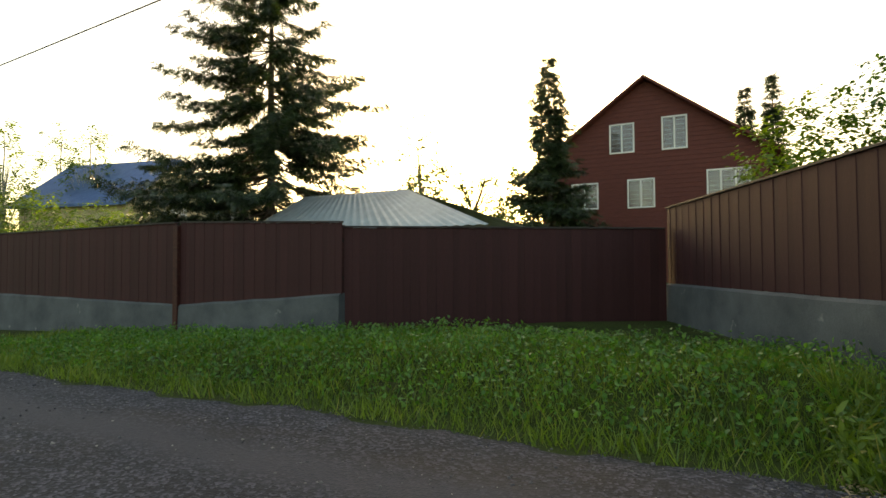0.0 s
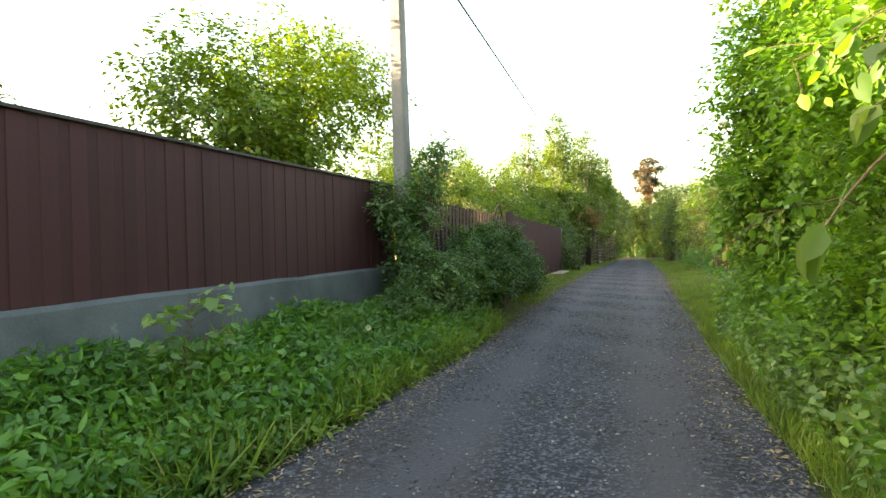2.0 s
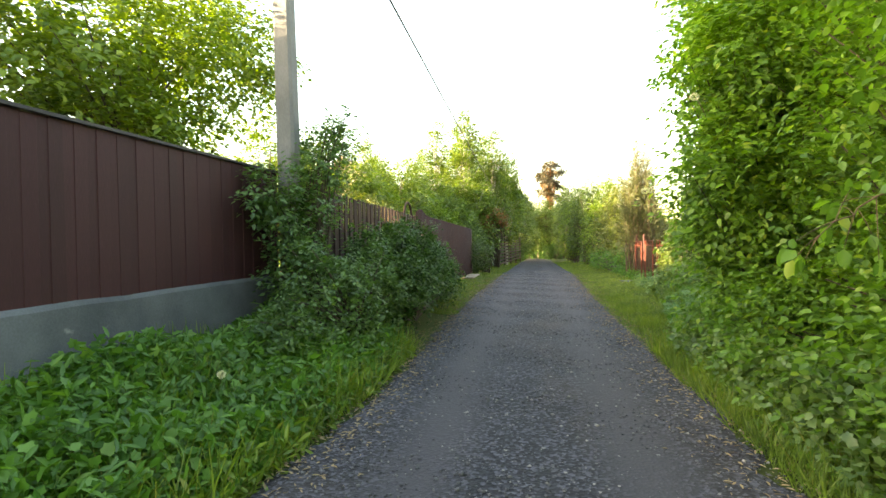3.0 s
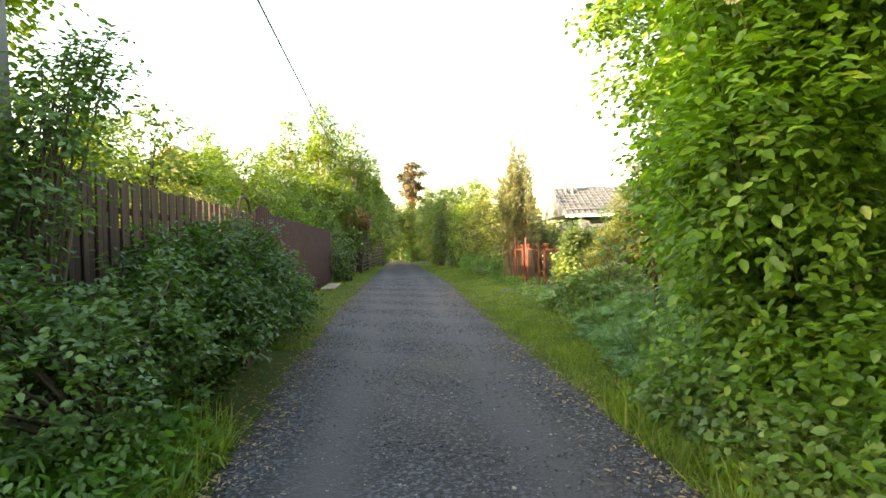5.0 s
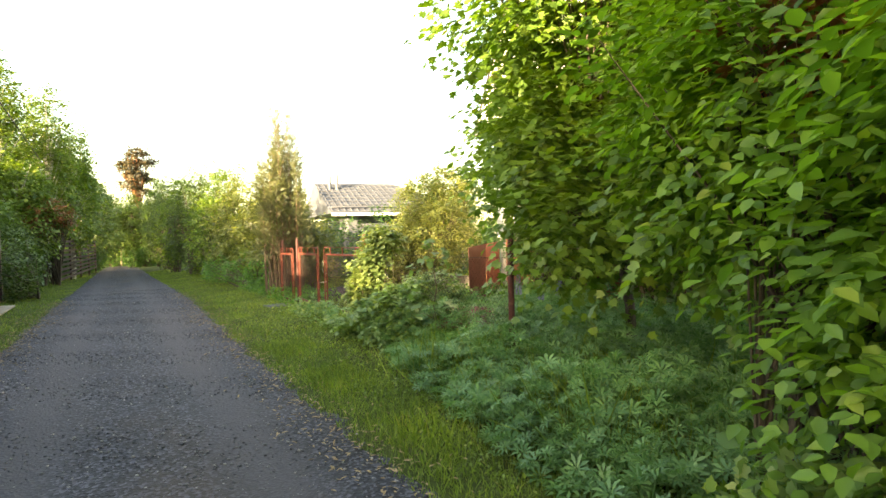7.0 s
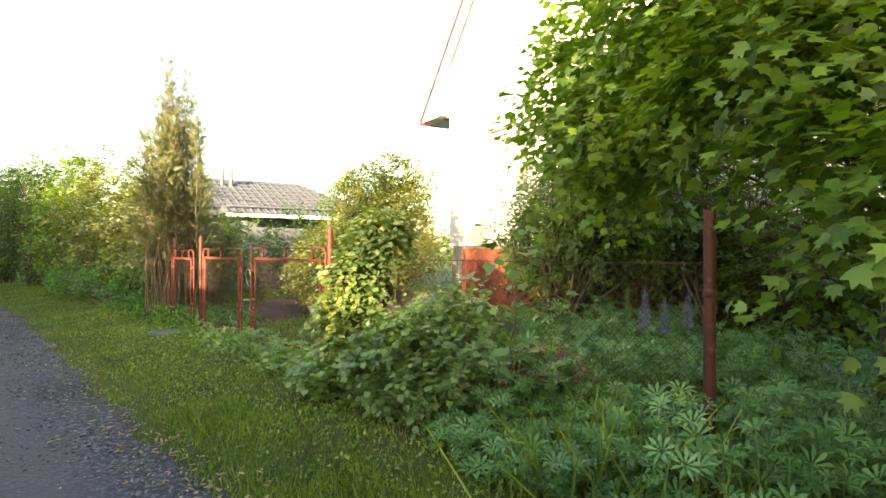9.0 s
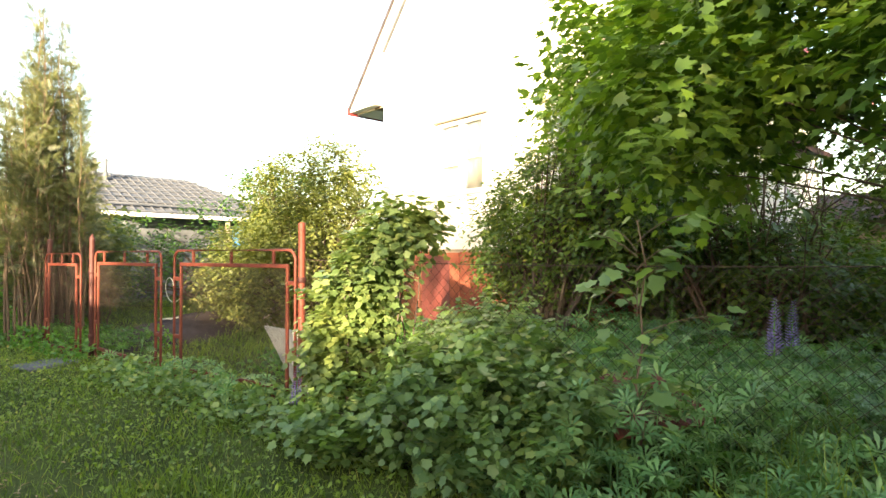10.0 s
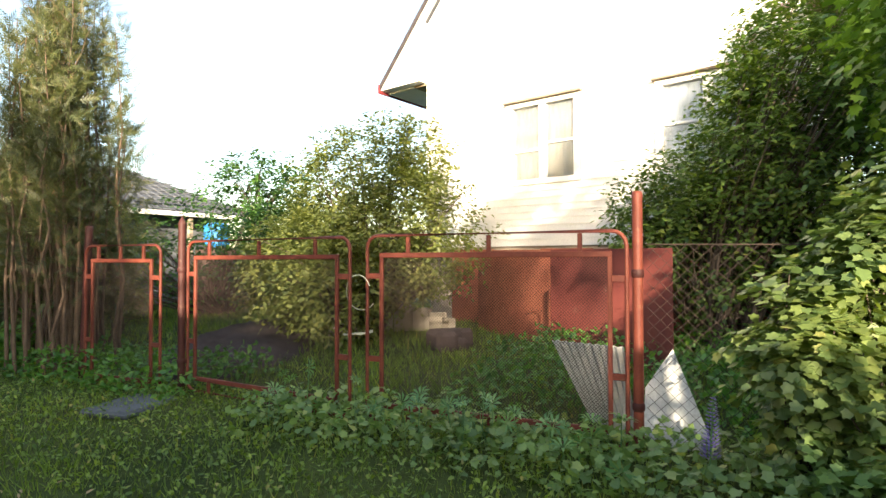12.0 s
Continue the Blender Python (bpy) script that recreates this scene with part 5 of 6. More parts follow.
# by the pole and along the picket fence
plant("tall_shrub", "bluish leaved shrub climbing round the utility pole", "shrub", (-6.25, 13.9, 0.3), [(-6.3, 13.6, 1.9, 0.42, 0.55, 0.75), (-6.3, 14.3, 2.6, 0.42, 0.5, 0.6), (-6.1, 14.7, 3.1, 0.3, 0.4, 0.35), (-6.15, 13.6, 1.0, 0.5, 0.7, 0.7), (-6.5, 13.2, 2.2, 0.25, 0.35, 0.4)], 330, 18, OVATE, 0.075, L["blue"], 71, 0.20, shell=0.35)
plant("shrub", "light green leafy shrub at the lane edge", "shrub", (-5.6, 13.4, 0.2), [(-5.55, 12.9, 0.75, 0.6, 0.9, 0.68), (-5.5, 14.0, 0.85, 0.6, 0.8, 0.66), (-5.65, 12.0, 0.55, 0.5, 0.6, 0.42), (-5.95, 13.2, 0.95, 0.35, 0.5, 0.6)], 600, 22, OVATE, 0.058, L["blue"], 72, 0.14, shell=0.6)
plant("shrub", "dense dark green bush overhanging the lane", "shrub", (-5.6, 16.8, 0.1), [(-5.6, 15.4, 1.05, 0.72, 1.0, 0.85), (-5.5, 16.8, 1.1, 0.75, 1.2, 0.85), (-5.5, 18.6, 0.85, 0.62, 1.1, 0.72), (-5.35, 14.9, 0.85, 0.55, 0.7, 0.55), (-5.5, 20.0, 0.6, 0.55, 0.8, 0.5)], 1050, 26, OVATE, 0.070, L["dark"], 73, 0.17, stems=12, r0=0.02, shell=0.6)
plant("shrub", "green undergrowth at the end of the metal fence", "shrub", (-5.6, 34.5, 0), [(-6.0, 33.6, 0.7, 0.7, 1.2, 0.9), (-6.4, 36.0, 1.2, 0.8, 1.6, 1.3), (-6.9, 39.2, 1.3, 0.8, 1.8, 1.4)], 420, 22, OVATE, 0.11, L["far"], 74, 0.28)
plant("shrub", "pale blossoming shrub behind the picket fence", "shrub", (-8.2, 22.8, 0), [(-8.2, 22.2, 2.2, 0.9, 1.6, 0.75), (-8.1, 24.4, 2.1, 0.9, 1.4, 0.7)], 260, 20, OVATE, 0.09, L["shrub"], 75, 0.22, extra=blooms("bloom", 50, 0.05))
for k, (x, y, h, kind_) in enumerate(((-9.5, 27, 4.2, "apple"), (-10.5, 31, 5.3, "birch"), (-8.6, 33, 3.9, "apple"), (-8.2, 37.5, 4.6, "birch"), (-12.5, 27.5, 5.0, "apple"), (-8.6, 42, 4.4, "far"), (-9.8, 24, 5.3, "birch"), (-11.8, 23, 5.6, "apple"), (-9.0, 29.5, 5.2, "birch"), (-11.2, 34.5, 6.4, "apple"), (-8.9, 37.0, 5.6, "birch"), (-14.5, 31, 7.0, "birch"), (-7.9, 44, 6.0, "apple"))):
    plant("tree", "bushy garden tree beyond the picket fence", "tree", (x, y, 0), [(x, y, h * 0.62, 1.5, 1.8, h * 0.34), (x + 0.4, y + 1.2, h * 0.5, 1.2, 1.5, h * 0.3)], 330, 22, OVATE, 0.14, L[kind_], 80 + k, 0.34, trunk=0.08, fork=0.9)
for k, (x, y, h) in enumerate(((-10.2, 46, 10.2), (-8.0, 45, 10.6), (-6.4, 49, 10.2), (-5.5, 52, 8.8), (-12.5, 50, 8.8), (-15.5, 46, 9.4), (-6.9, 42.5, 5.4), (-7.6, 56, 11.2), (-5.9, 60, 9.6), (-9.0, 51, 12.0))):
    plant("birch_tree", "sunlit birch beside the far part of the lane", "tree", (x, y, -0.4), [(x, y, h * 0.48, 1.5, 1.6, h * 0.30), (x + 0.2, y, h * 0.76, 0.85, 0.9, h * 0.22)], 300, 24, DIAMOND, 0.21, L["birch"], 90 + k, 0.42, trunk=0.12, fork=2, bark="birchbark")
plant("shrub", "reddish leaved shrub among birches", "shrub", (-5.8, 44, -0.3), [(-5.8, 42.5, 2.9, 0.9, 1.0, 0.6)], 70, 20, OVATE, 0.12, L["red"], 98, 0.26)


def far_pine():
    plant("pine_tree", "tall pine with a bare orange trunk far down the lane", "tree", (-0.9, 88, -1.4), [(-1.0, 88, 12.2, 1.2, 1.0, 0.5), (0.0, 88.3, 11.2, 1.4, 1.0, 0.45), (-1.9, 87.8, 10.9, 1.1, 1.0, 0.4), (-1.2, 88, 9.9, 1.7, 1.2, 0.45), (0.3, 88, 9.4, 0.9, 0.8, 0.35), (-1.9, 88, 8.6, 0.9, 0.8, 0.4), (-0.5, 88, 7.8, 1.0, 0.8, 0.35)], 190, 18, SLIM, 0.5, L["pine"], 99, 0.42, trunk=0.24, fork=7, bark="pinebark", shell=0.4, core=False)


far_pine()
for k, (x, y, h) in enumerate(((-4.7, 66, 7.8), (-4.2, 71, 7.9), (-4.4, 78, 8.6), (-3.9, 84, 7.4), (-2.9, 96, 7.5), (-5.0, 92, 8.6), (-1.0, 104, 7.6), (-6.5, 64, 9.5), (-4.0, 112, 9.6), (-0.2, 112, 7.5), (1.4, 100, 8.0), (-1.0, 85, 8.2), (-2.2, 90, 7.6), (-0.2, 84, 7.0), (-2.9, 98, 6.0), (-1.6, 97, 5.5))):
    plant("tree", "leafy tree by the far end of the lane", "tree", (x - 0.6, y, -1.0), [(x - 0.6, y, h * 0.45, 1.7, 2.8, h * 0.42), (x - 0.9, y + 2.5, h * 0.62, 1.3, 1.8, h * 0.32)], 240, 22, DIAMOND, 0.26, L["far"], 110 + k, 0.5, trunk=0.12)
for k, (x, y, h) in enumerate(((-8.0, 100, 4.5), (-5.6, 99, 4.0), (-3.6, 101, 3.6), (-1.8, 100, 3.4), (0.2, 99, 4.2), (-2.8, 106, 5.0))):
    plant("shrub", "dark green thicket closing the far end of the lane", "shrub", (x, y, -1.5), [(x, y, h * 0.3 - 1.3, 1.6, 1.4, h * 0.5), (x + 0.9, y, h * 0.25 - 1.3, 1.2, 1.2, h * 0.4)], 200, 20, DIAMOND, 0.25, L["dark"], 340 + k, 0.5)
for k, (x, y, h) in enumerate(((-7.4, 46, 2.2), (-7.0, 50, 2.4), (-6.8, 54, 2.4), (-6.4, 58, 2.6), (-6.2, 62, 2.8), (-5.6, 66, 2.8), (-5.4, 71, 3.0), (-5.4, 77, 3.2), (-5.0, 84, 3.4), (-1.2, 88, 3.2), (-0.4, 80, 2.6), (-4.0, 92, 3.2), (-2.4, 94, 3.0))):
    plant("shrub", "dark undergrowth below the trees of the lane", "shrub", (x, y, -0.02 * (y - 30)), [(x, y, h * 0.45 - 0.02 * (y - 30), 1.1, 2.0, h * 0.55), (x - 0.8, y + 1.8, h * 0.4 - 0.02 * (y - 30), 1.1, 1.6, h * 0.45)], 260, 18, DIAMOND, 0.19, L["dark"], 360 + k, 0.32)
# right side, far to near
for k, (x, y, h, s) in enumerate(((1.6, 30.8, 2.5, "shrub"), (1.6, 34, 3.7, "shrub"), (1.4, 37.6, 4.7, "shrub"), (1.0, 42, 5.0, "apple"), (0.5, 47, 5.5, "far"), (0.1, 52, 5.8, "apple"), (-0.1, 57, 6.3, "far"), (-0.2, 63, 6.8, "far"), (0.1, 70, 7.6, "far"), (0.4, 78, 8.2, "far"), (1.6, 60, 8.0, "apple"), (2.0, 48, 6.6, "birch"))):
    plant("tall_shrub", "dense sunlit hedge shrub on the lane's grassy verge", "shrub", (x, y, -0.3), [(x, y, h * 0.45, 1.2, 2.1, h * 0.46), (x - 0.2, y + 1.8, h * 0.4, 1.1, 1.5, h * 0.38), (x + 0.3, y - 0.6, h * 0.72, 0.8, 1.2, h * 0.28)], 380, 22, OVATE, 0.125, L[s], 130 + k, 0.30)
plant("shrub", "low dark undergrowth along the grassy verge", "shrub", (0.5, 31, 0), [(0.5, 29.6, 0.5, 0.6, 1.2, 0.6), (0.4, 32.5, 0.5, 0.6, 1.8, 0.55), (0.2, 36, 0.4, 0.6, 2.0, 0.6)], 300, 22, OVATE, 0.07, L["herb"], 141, 0.2)


def thuja(name, x, y, h, seed):
    """A fading columnar thuja: many upright bare stems below, thin feathery sprays above."""
    r = np.random.default_rng(seed)
    root = tagged(empty(name, pose(x, y, 0.05)), "tall fading thuja with bare pale stems beside the gates", "tree")
    paths, radii, ats, tips, faces = [], [], [], [], []
    for k in range(46):
        a, d = r.random() * 6.283, 0.60 * r.random() ** 0.6
        b = np.array([d * math.cos(a), d * math.sin(a) * 1.1, -0.05])
        top = h * r.uniform(0.60, 1.0) * (1 - 0.62 * d)
        e = b * np.array([0.95, 0.95, 0]) + np.array([-0.06 * top / 4, 0, top])
        p = bend(b, e, 0, 0.03, 8, r)
        paths.append(p)
        radii.append((0.022, 0.012, 0.004))
        for q in range(170):
            w = 0.32 + 0.68 * r.random() ** 0.8
            c = b + (e - b) * w
            out = np.array([math.cos(a), math.sin(a), 0]) * r.random() * 0.3 * (1.15 - w) + r.normal(0, 0.14, 3) * (1.1 - 0.8 * w)
            if r.random() < 0.25 and w < 0.5:
                continue
            ats.append(c + out)
            tips.append(out * 1.3 + np.array([0, 0, 0.16]) + r.normal(0, 0.16, 3))
            faces.append(unit(1, r)[0])
        for q in range(6):
            w = 0.15 + 0.75 * r.random()
            c = b + (e - b) * w
            o = c + r.normal(0, 0.16, 3) + np.array([0, 0, 0.22])
            paths.append(bend(c, o, 0, 0.01, 4, r))
            radii.append((0.006, 0.003, 0.002))
    v, f = tube_arrays(paths, radii, 5)
    raw("branchwork", v, f, M["twig"], root, "", True)
    fr = []
    ff = []
    for k in range(6):
        for sgn in (-1, 1):
            n0 = len(fr)
            fr += [(0, 0.08 + 0.13 * k, 0), (0, 0.16 + 0.13 * k, 0), (sgn * (0.26 - 0.03 * k), 0.34 + 0.13 * k, 0.03)]
            ff.append((n0, n0 + 1, n0 + 2))
    scatter("foliage", (np.array(fr, float), np.array(ff)), np.array(ats), np.array(tips), np.array(faces), 0.19 * r.uniform(0.6, 1.3, len(ats)), L["thuja"], root)


thuja("thuja_tree", 0.72, 27.9, 6.1, 151)
thuja("thuja_tree", 1.3, 29.0, 2.9, 152)
# garden behind the gates
plant("garden_shrub", "large pale green sunlit shrub behind the gates", "shrub", (4.3, 26.4, 0.05), [(4.5, 26.6, 2.3, 1.2, 1.3, 1.15), (4.0, 25.6, 1.6, 1.0, 1.1, 1.0), (4.9, 27.4, 1.6, 1.0, 1.0, 1.0), (3.7, 27.0, 1.1, 1.0, 1.2, 0.9), (4.7, 25.9, 2.9, 0.7, 0.7, 0.6), (3.2, 26.2, 0.9, 0.8, 0.9, 0.8)], 1700, 24, OVATE, 0.072, L["shrub"], 161, 0.19, stems=12)
plant("shrub", "dark green shrub between garden houses", "shrub", (6.0, 31.5, 0), [(6.0, 31.5, 1.3, 1.8, 1.4, 1.35), (3.6, 32.2, 1.2, 1.6, 1.3, 1.2), (8.2, 31.0, 1.4, 1.6, 1.5, 1.4)], 480, 22, OVATE, 0.10, L["dark"], 162, 0.28)
plant("tree", "dark green tree above the garden shrub", "tree", (8.6, 33, 0), [(8.4, 32.6, 3.0, 1.3, 1.2, 1.3)], 160, 22, OVATE, 0.13, L["dark"], 163, 0.32, trunk=0.08)
plant("currant_shrub", "leafy currant bush with lobed leaves at the verge", "shrub", (0.75, 20.2, 0.1), [(0.90, 20.35, 0.62, 0.48, 0.5, 0.42), (0.55, 20.3, 0.45, 0.45, 0.5, 0.36)], 420, 20, CURRANT, 0.060, L["currant"], 164, 0.14, stems=9, r0=0.012)
plant("climber_shrub", "pale sunlit climber beside the red gate post", "shrub", (0.22, 20.95, 0.1), [(0.15, 21.05, 0.80, 0.32, 0.32, 0.48), (0.15, 20.85, 1.22, 0.24, 0.24, 0.30), (0.25, 20.6, 1.58, 0.24, 0.24, 0.22)], 330, 20, CURRANT, 0.060, L["hop"], 165, 0.13, shell=0.35, stems=7, r0=0.012)
plant("currant_shrub", "low grey green currant bush at the verge", "shrub", (0.2, 19.9, 0.1), [(0.2, 19.9, 0.48, 0.60, 0.72, 0.42), (0.40, 19.50, 0.42, 0.4, 0.36, 0.34), (-0.05, 20.7, 0.28, 0.4, 0.5, 0.28)], 760, 19, CURRANT, 0.058, L["currant"], 166, 0.13, stems=8, r0=0.01)
plant("shrub", "dark undergrowth before the porch", "shrub", (6.6, 19.6, 0), [(6.6, 20.1, 1.5, 0.8, 0.7, 1.35), (5.2, 18.6, 1.0, 0.9, 0.9, 0.9), (6.0, 17.6, 0.9, 0.9, 0.9, 0.6), (6.3, 19.2, 1.6, 1.0, 0.9, 1.1), (5.4, 20.0, 1.7, 0.9, 0.9, 1.3)], 760, 24, OVATE, 0.085, L["lilac"], 303, 0.22, stems=9)
plant("garden_bush", "tall dark green bush beside the shed", "shrub", (8.9, 16.8, 0), [(9.0, 17.0, 1.9, 1.5, 1.2, 1.7), (8.3, 16.0, 1.6, 1.2, 1.2, 1.5), (9.7, 17.9, 1.1, 0.9, 0.6, 1.0), (10.2, 16.2, 2.4, 1.2, 1.2, 1.5), (8.9, 17.3, 3.5, 1.3, 1.1, 1.5)], 620, 24, OVATE, 0.11, L["lilac"], 306, 0.30, stems=10)
plant("lilac_bush", "dark lilac bush with pinkish blooms against the white house", "shrub", (4.4, 21.5, 0.1), [(4.6, 21.5, 1.7, 1.0, 1.0, 1.2), (4.6, 20.6, 2.5, 1.3, 1.2, 1.6), (5.0, 20.2, 3.6, 1.2, 1.1, 1.1), (4.7, 22.2, 1.7, 0.6, 0.6, 0.7)], 1500, 24, OVATE, 0.075, L["lilac"], 168, 0.22, stems=14, r0=0.035, extra=blooms("lilacbloom", 34, 0.035, "blossom", 34, 0.13))


def dead_stems():
    root = tagged(empty("dead_bush", pose(5.4, 18.9, 0.05)), "bare brown stems of a dying bush before the porch", "shrub")
    r = np.random.default_rng(170)
    for k in range(46):
        paths, radii = [], []
        b = np.array([*r.normal(0, 0.35, 2), -0.05])
        e = b + np.array([*r.normal(0, 0.45, 2), r.uniform(1.4, 2.9)])
        p = bend(b, e, 0, 0.05, 7, r)
        paths.append(p)
        radii.append((0.024, 0.014, 0.005))
        for q in range(7):
            c = p[r.integers(2, 7)]
            paths.append(bend(c, c + r.normal(0, 0.22, 3) + np.array([0, 0, 0.2]), 0, 0.02, 4, r))
            radii.append((0.006, 0.004, 0.002))
        v, f = tube_arrays(paths, radii, 5)
        raw("stem", v, f, M["twig"], root, "", True)


dead_stems()
# added red leaves in place of the red roof glimpsed through the hedge
plant("red_roof_stand_in", "reddish leaves in the shrub standing in for a red roof", "shrub", (-0.3, 14.3, 0.1), [(-0.50, 14.15, 2.5, 0.30, 0.32, 0.26), (-0.2, 14.3, 3.2, 0.35, 0.35, 0.3)], 60, 14, OVATE, 0.07, L["red"], 304, 0.15, stems=3, r0=0.012)
plant("maple_tree", "maple with large lobed leaves arching over the lupins", "tree", (1.7, 17.0, 0.1), [(0.75, 17.3, 2.55, 0.8, 0.9, 0.85), (1.7, 19.0, 2.6, 0.85, 0.85, 0.8), (1.2, 15.9, 2.0, 0.9, 1.0, 0.85), (0.3, 15.0, 2.0, 0.7, 0.8, 0.8), (2.6, 19.9, 3.3, 0.8, 0.6, 1.1), (0.35, 16.6, 1.7, 0.6, 0.7, 0.7), (0.95, 17.5, 4.2, 1.15, 1.25, 1.2), (1.6, 18.2, 3.4, 1.2, 1.0, 1.2), (1.5, 16.4, 3.9, 1.3, 1.3, 1.4), (0.7, 16.1, 5.4, 1.6, 1.9, 1.3), (2.3, 18.4, 3.2, 0.9, 0.8, 0.75), (1.1, 15.3, 2.9, 1.2, 1.0, 1.2), (0.1, 18.3, 5.3, 0.5, 0.6, 0.4)], 2900, 14, MAPLE, 0.105, L["maple"], 171, 0.30, trunk=0.065, fork=1.3, shell=0.42)
plant("broadleaf_hedge", "tall dense broad leaved hedge overhanging the lane", "hedge", (0.2, 10.6, 0.1), [(-0.15, 8.2, 2.0, 1.15, 1.5, 1.9), (-0.15, 10.3, 2.1, 1.15, 1.6, 2.0), (-0.10, 12.3, 1.9, 1.1, 1.4, 1.7), (-0.2, 9.2, 4.1, 1.2, 1.8, 1.5), (-0.05, 11.6, 4.2, 1.2, 1.8, 1.6), (0.4, 14.0, 4.2, 1.15, 1.5, 1.5), (-0.7, 7.9, 0.75, 0.8, 1.1, 0.75), (-0.75, 10.0, 0.7, 0.8, 1.3, 0.7), (-0.75, 12.0, 0.7, 0.75, 1.0, 0.7), (-1.5, 6.9, 2.5, 0.4, 0.6, 0.45), (-1.25, 9.4, 2.7, 0.4, 0.7, 0.6), (-0.2, 6.9, 3.2, 0.9, 0.9, 1.5)], 5600, 18, OVATE, 0.071, L["vib"], 172, 0.25, stems=22, r0=0.03, shell=0.5)
plant("broadleaf_shrub", "broad leaved shrub with drooping fresh shoots", "shrub", (-0.2, 13.8, 0.1), [(-0.55, 13.4, 1.3, 0.85, 0.9, 1.1), (-0.2, 14.4, 2.4, 0.8, 1.0, 1.1), (-1.15, 13.0, 2.2, 0.55, 0.8, 0.8), (-0.9, 13.0, 3.4, 0.7, 0.9, 1.0), (-0.7, 12.8, 0.7, 0.6, 0.8, 0.6)], 1800, 17, OVATE, 0.084, L["vib"], 173, 0.24, stems=12, r0=0.02, shell=0.5)
plant("shrub", "dark leafy bush behind the hedge", "shrub", (3.6, 13.5, 0.1), [(3.4, 12.0, 2.0, 1.4, 1.8, 2.0), (3.6, 15.2, 1.8, 1.3, 1.6, 1.8), (3.4, 9.4, 2.0, 1.3, 1.8, 2.0)], 520, 20, OVATE, 0.11, L["lilac"], 174, 0.32)


def blossom_head(x, y, z, seed):
    """A rounded head of small white flowers on a twig."""
    r = np.random.default_rng(seed)
    root = tagged(empty("blossom", pose(x, y, z)), "rounded white flower head on the broad leaved shrub", "flower", "white flower heads")
    d = unit(170, r)
    scatter("petal_head", DIAMOND, d * np.array([0.034, 0.034, 0.024]), d + unit(170, r) * 0.6, d, 0.018, L["bloom"], root)
    tubes("twig", [bend((0.12, 0.05, -0.2), (0, 0, 0), -0.02, 0, 5)], [0.004], M["twig"], root, 4)


blossom_head(-1.95, 12.95, 2.02, 180)
blossom_head(-1.55, 12.5, 2.9, 181)


def sprig(x, y, z, foot, seed, count, size, leaf="vib"):
    """A leafy shoot that reaches out of the hedge and droops at its end."""
    r = np.random.default_rng(seed)
    root = tagged(empty("hanging_shoot", pose(*foot)), "fresh leafy shoot drooping out of the hedge", "branch", "shoots reaching over the lane")
    end = np.array([x, y, z]) - np.array(foot)
    p = bend((0, 0, 0), end, -0.10, 0.01, 12, r)
    paths, radii = [p], [(0.009, 0.006, 0.002)]
    ats, tips = [], []
    for k in range(count):
        c = p[4 + k % 8]
        e = c + r.normal(0, 0.10, 3) + np.array([0, 0, -0.05])
        paths.append(bend(c, e, -0.01, 0, 4))
        radii.append((0.003, 0.002, 0.0015))
        for q in range(3):
            ats.append(e + r.normal(0, 0.015, 3))
            tips.append((e - c) / 0.15 + r.normal(0, 0.5, 3) + np.array([0, 0, -0.9]))
    for path, radius in zip(paths, radii):
        v, f = tube_arrays([path], [radius], 5)
        raw("twig", v, f, M["twig"], root, "", True)
    ats = np.array(ats)
    scatter("foliage", OVATE, ats, np.array(tips), np.array([0, 0, 0.6]) + unit(len(ats), r) * 0.7, size * r.uniform(0.7, 1.25, len(ats)), L[leaf], root)


sprig(-2.22, 5.72, 1.62, (-1.15, 6.60, 2.10), 321, 34, 0.10, "birch")
sprig(-1.95, 6.45, 2.05, (-1.10, 7.30, 2.20), 322, 18, 0.08)
sprig(-1.75, 8.30, 2.45, (-0.90, 8.60, 2.50), 323, 20, 0.09)
sprig(-1.85, 9.40, 1.50, (-1.00, 9.70, 1.70), 324, 18, 0.09)


# ---- plants of the verges ----
def herbs(name, label, area, n, shape, size, leaf, seed, height=(0.1, 0.4), category="weeds", tilt=0.9, stalk=0):
    """Leaves on stalks over a stretch of ground given as x as a function of y."""
    r = np.random.default_rng(seed)
    y = r.uniform(area[0], area[1], n)
    u = r.random(n)
    x = area[2](y) + (area[3](y) - area[2](y)) * u
    c = np.sin(x * 3.3 + 1) * np.cos(y * 2.1) * 0.5 + 0.5
    edge_fade = np.minimum(1, np.minimum(u, 1 - u) * 6 + 0.35)
    z = (height[0] + (height[1] - height[0]) * r.random(n) * (0.55 + 0.45 * c)) * edge_fade
    at = np.stack([x, y, land(x, y) + z], -1)
    tip = unit(n, r) + np.array([0, 0, -0.15])
    face = unit(n, r) * tilt * 0.6 + np.array([0, 0, 1.0])
    root = tagged(empty(name, pose(0, 0, 0)), label, category, kind="stuff")
    scatter("foliage", shape, at, tip, face, size * r.uniform(0.55, 1.25, n), L[leaf], root)
    if stalk:
        k = r.choice(n, min(stalk, n), replace=False)
        paths = [np.stack([at[i] * np.array([1, 1, 0]) + np.array([0, 0, float(land(x[i], y[i])) - 0.02]) + (at[i] * np.array([0, 0, 1]) - np.array([0, 0, float(land(x[i], y[i]))])) * s + r.normal(0, 0.012, 3) for s in (0, 0.5, 1)]) for i in k]
        v, f = tube_arrays(paths, [0.0035] * len(paths), 3)
        raw("stalkwork", v, f, L[leaf], root, "", True)
    return root


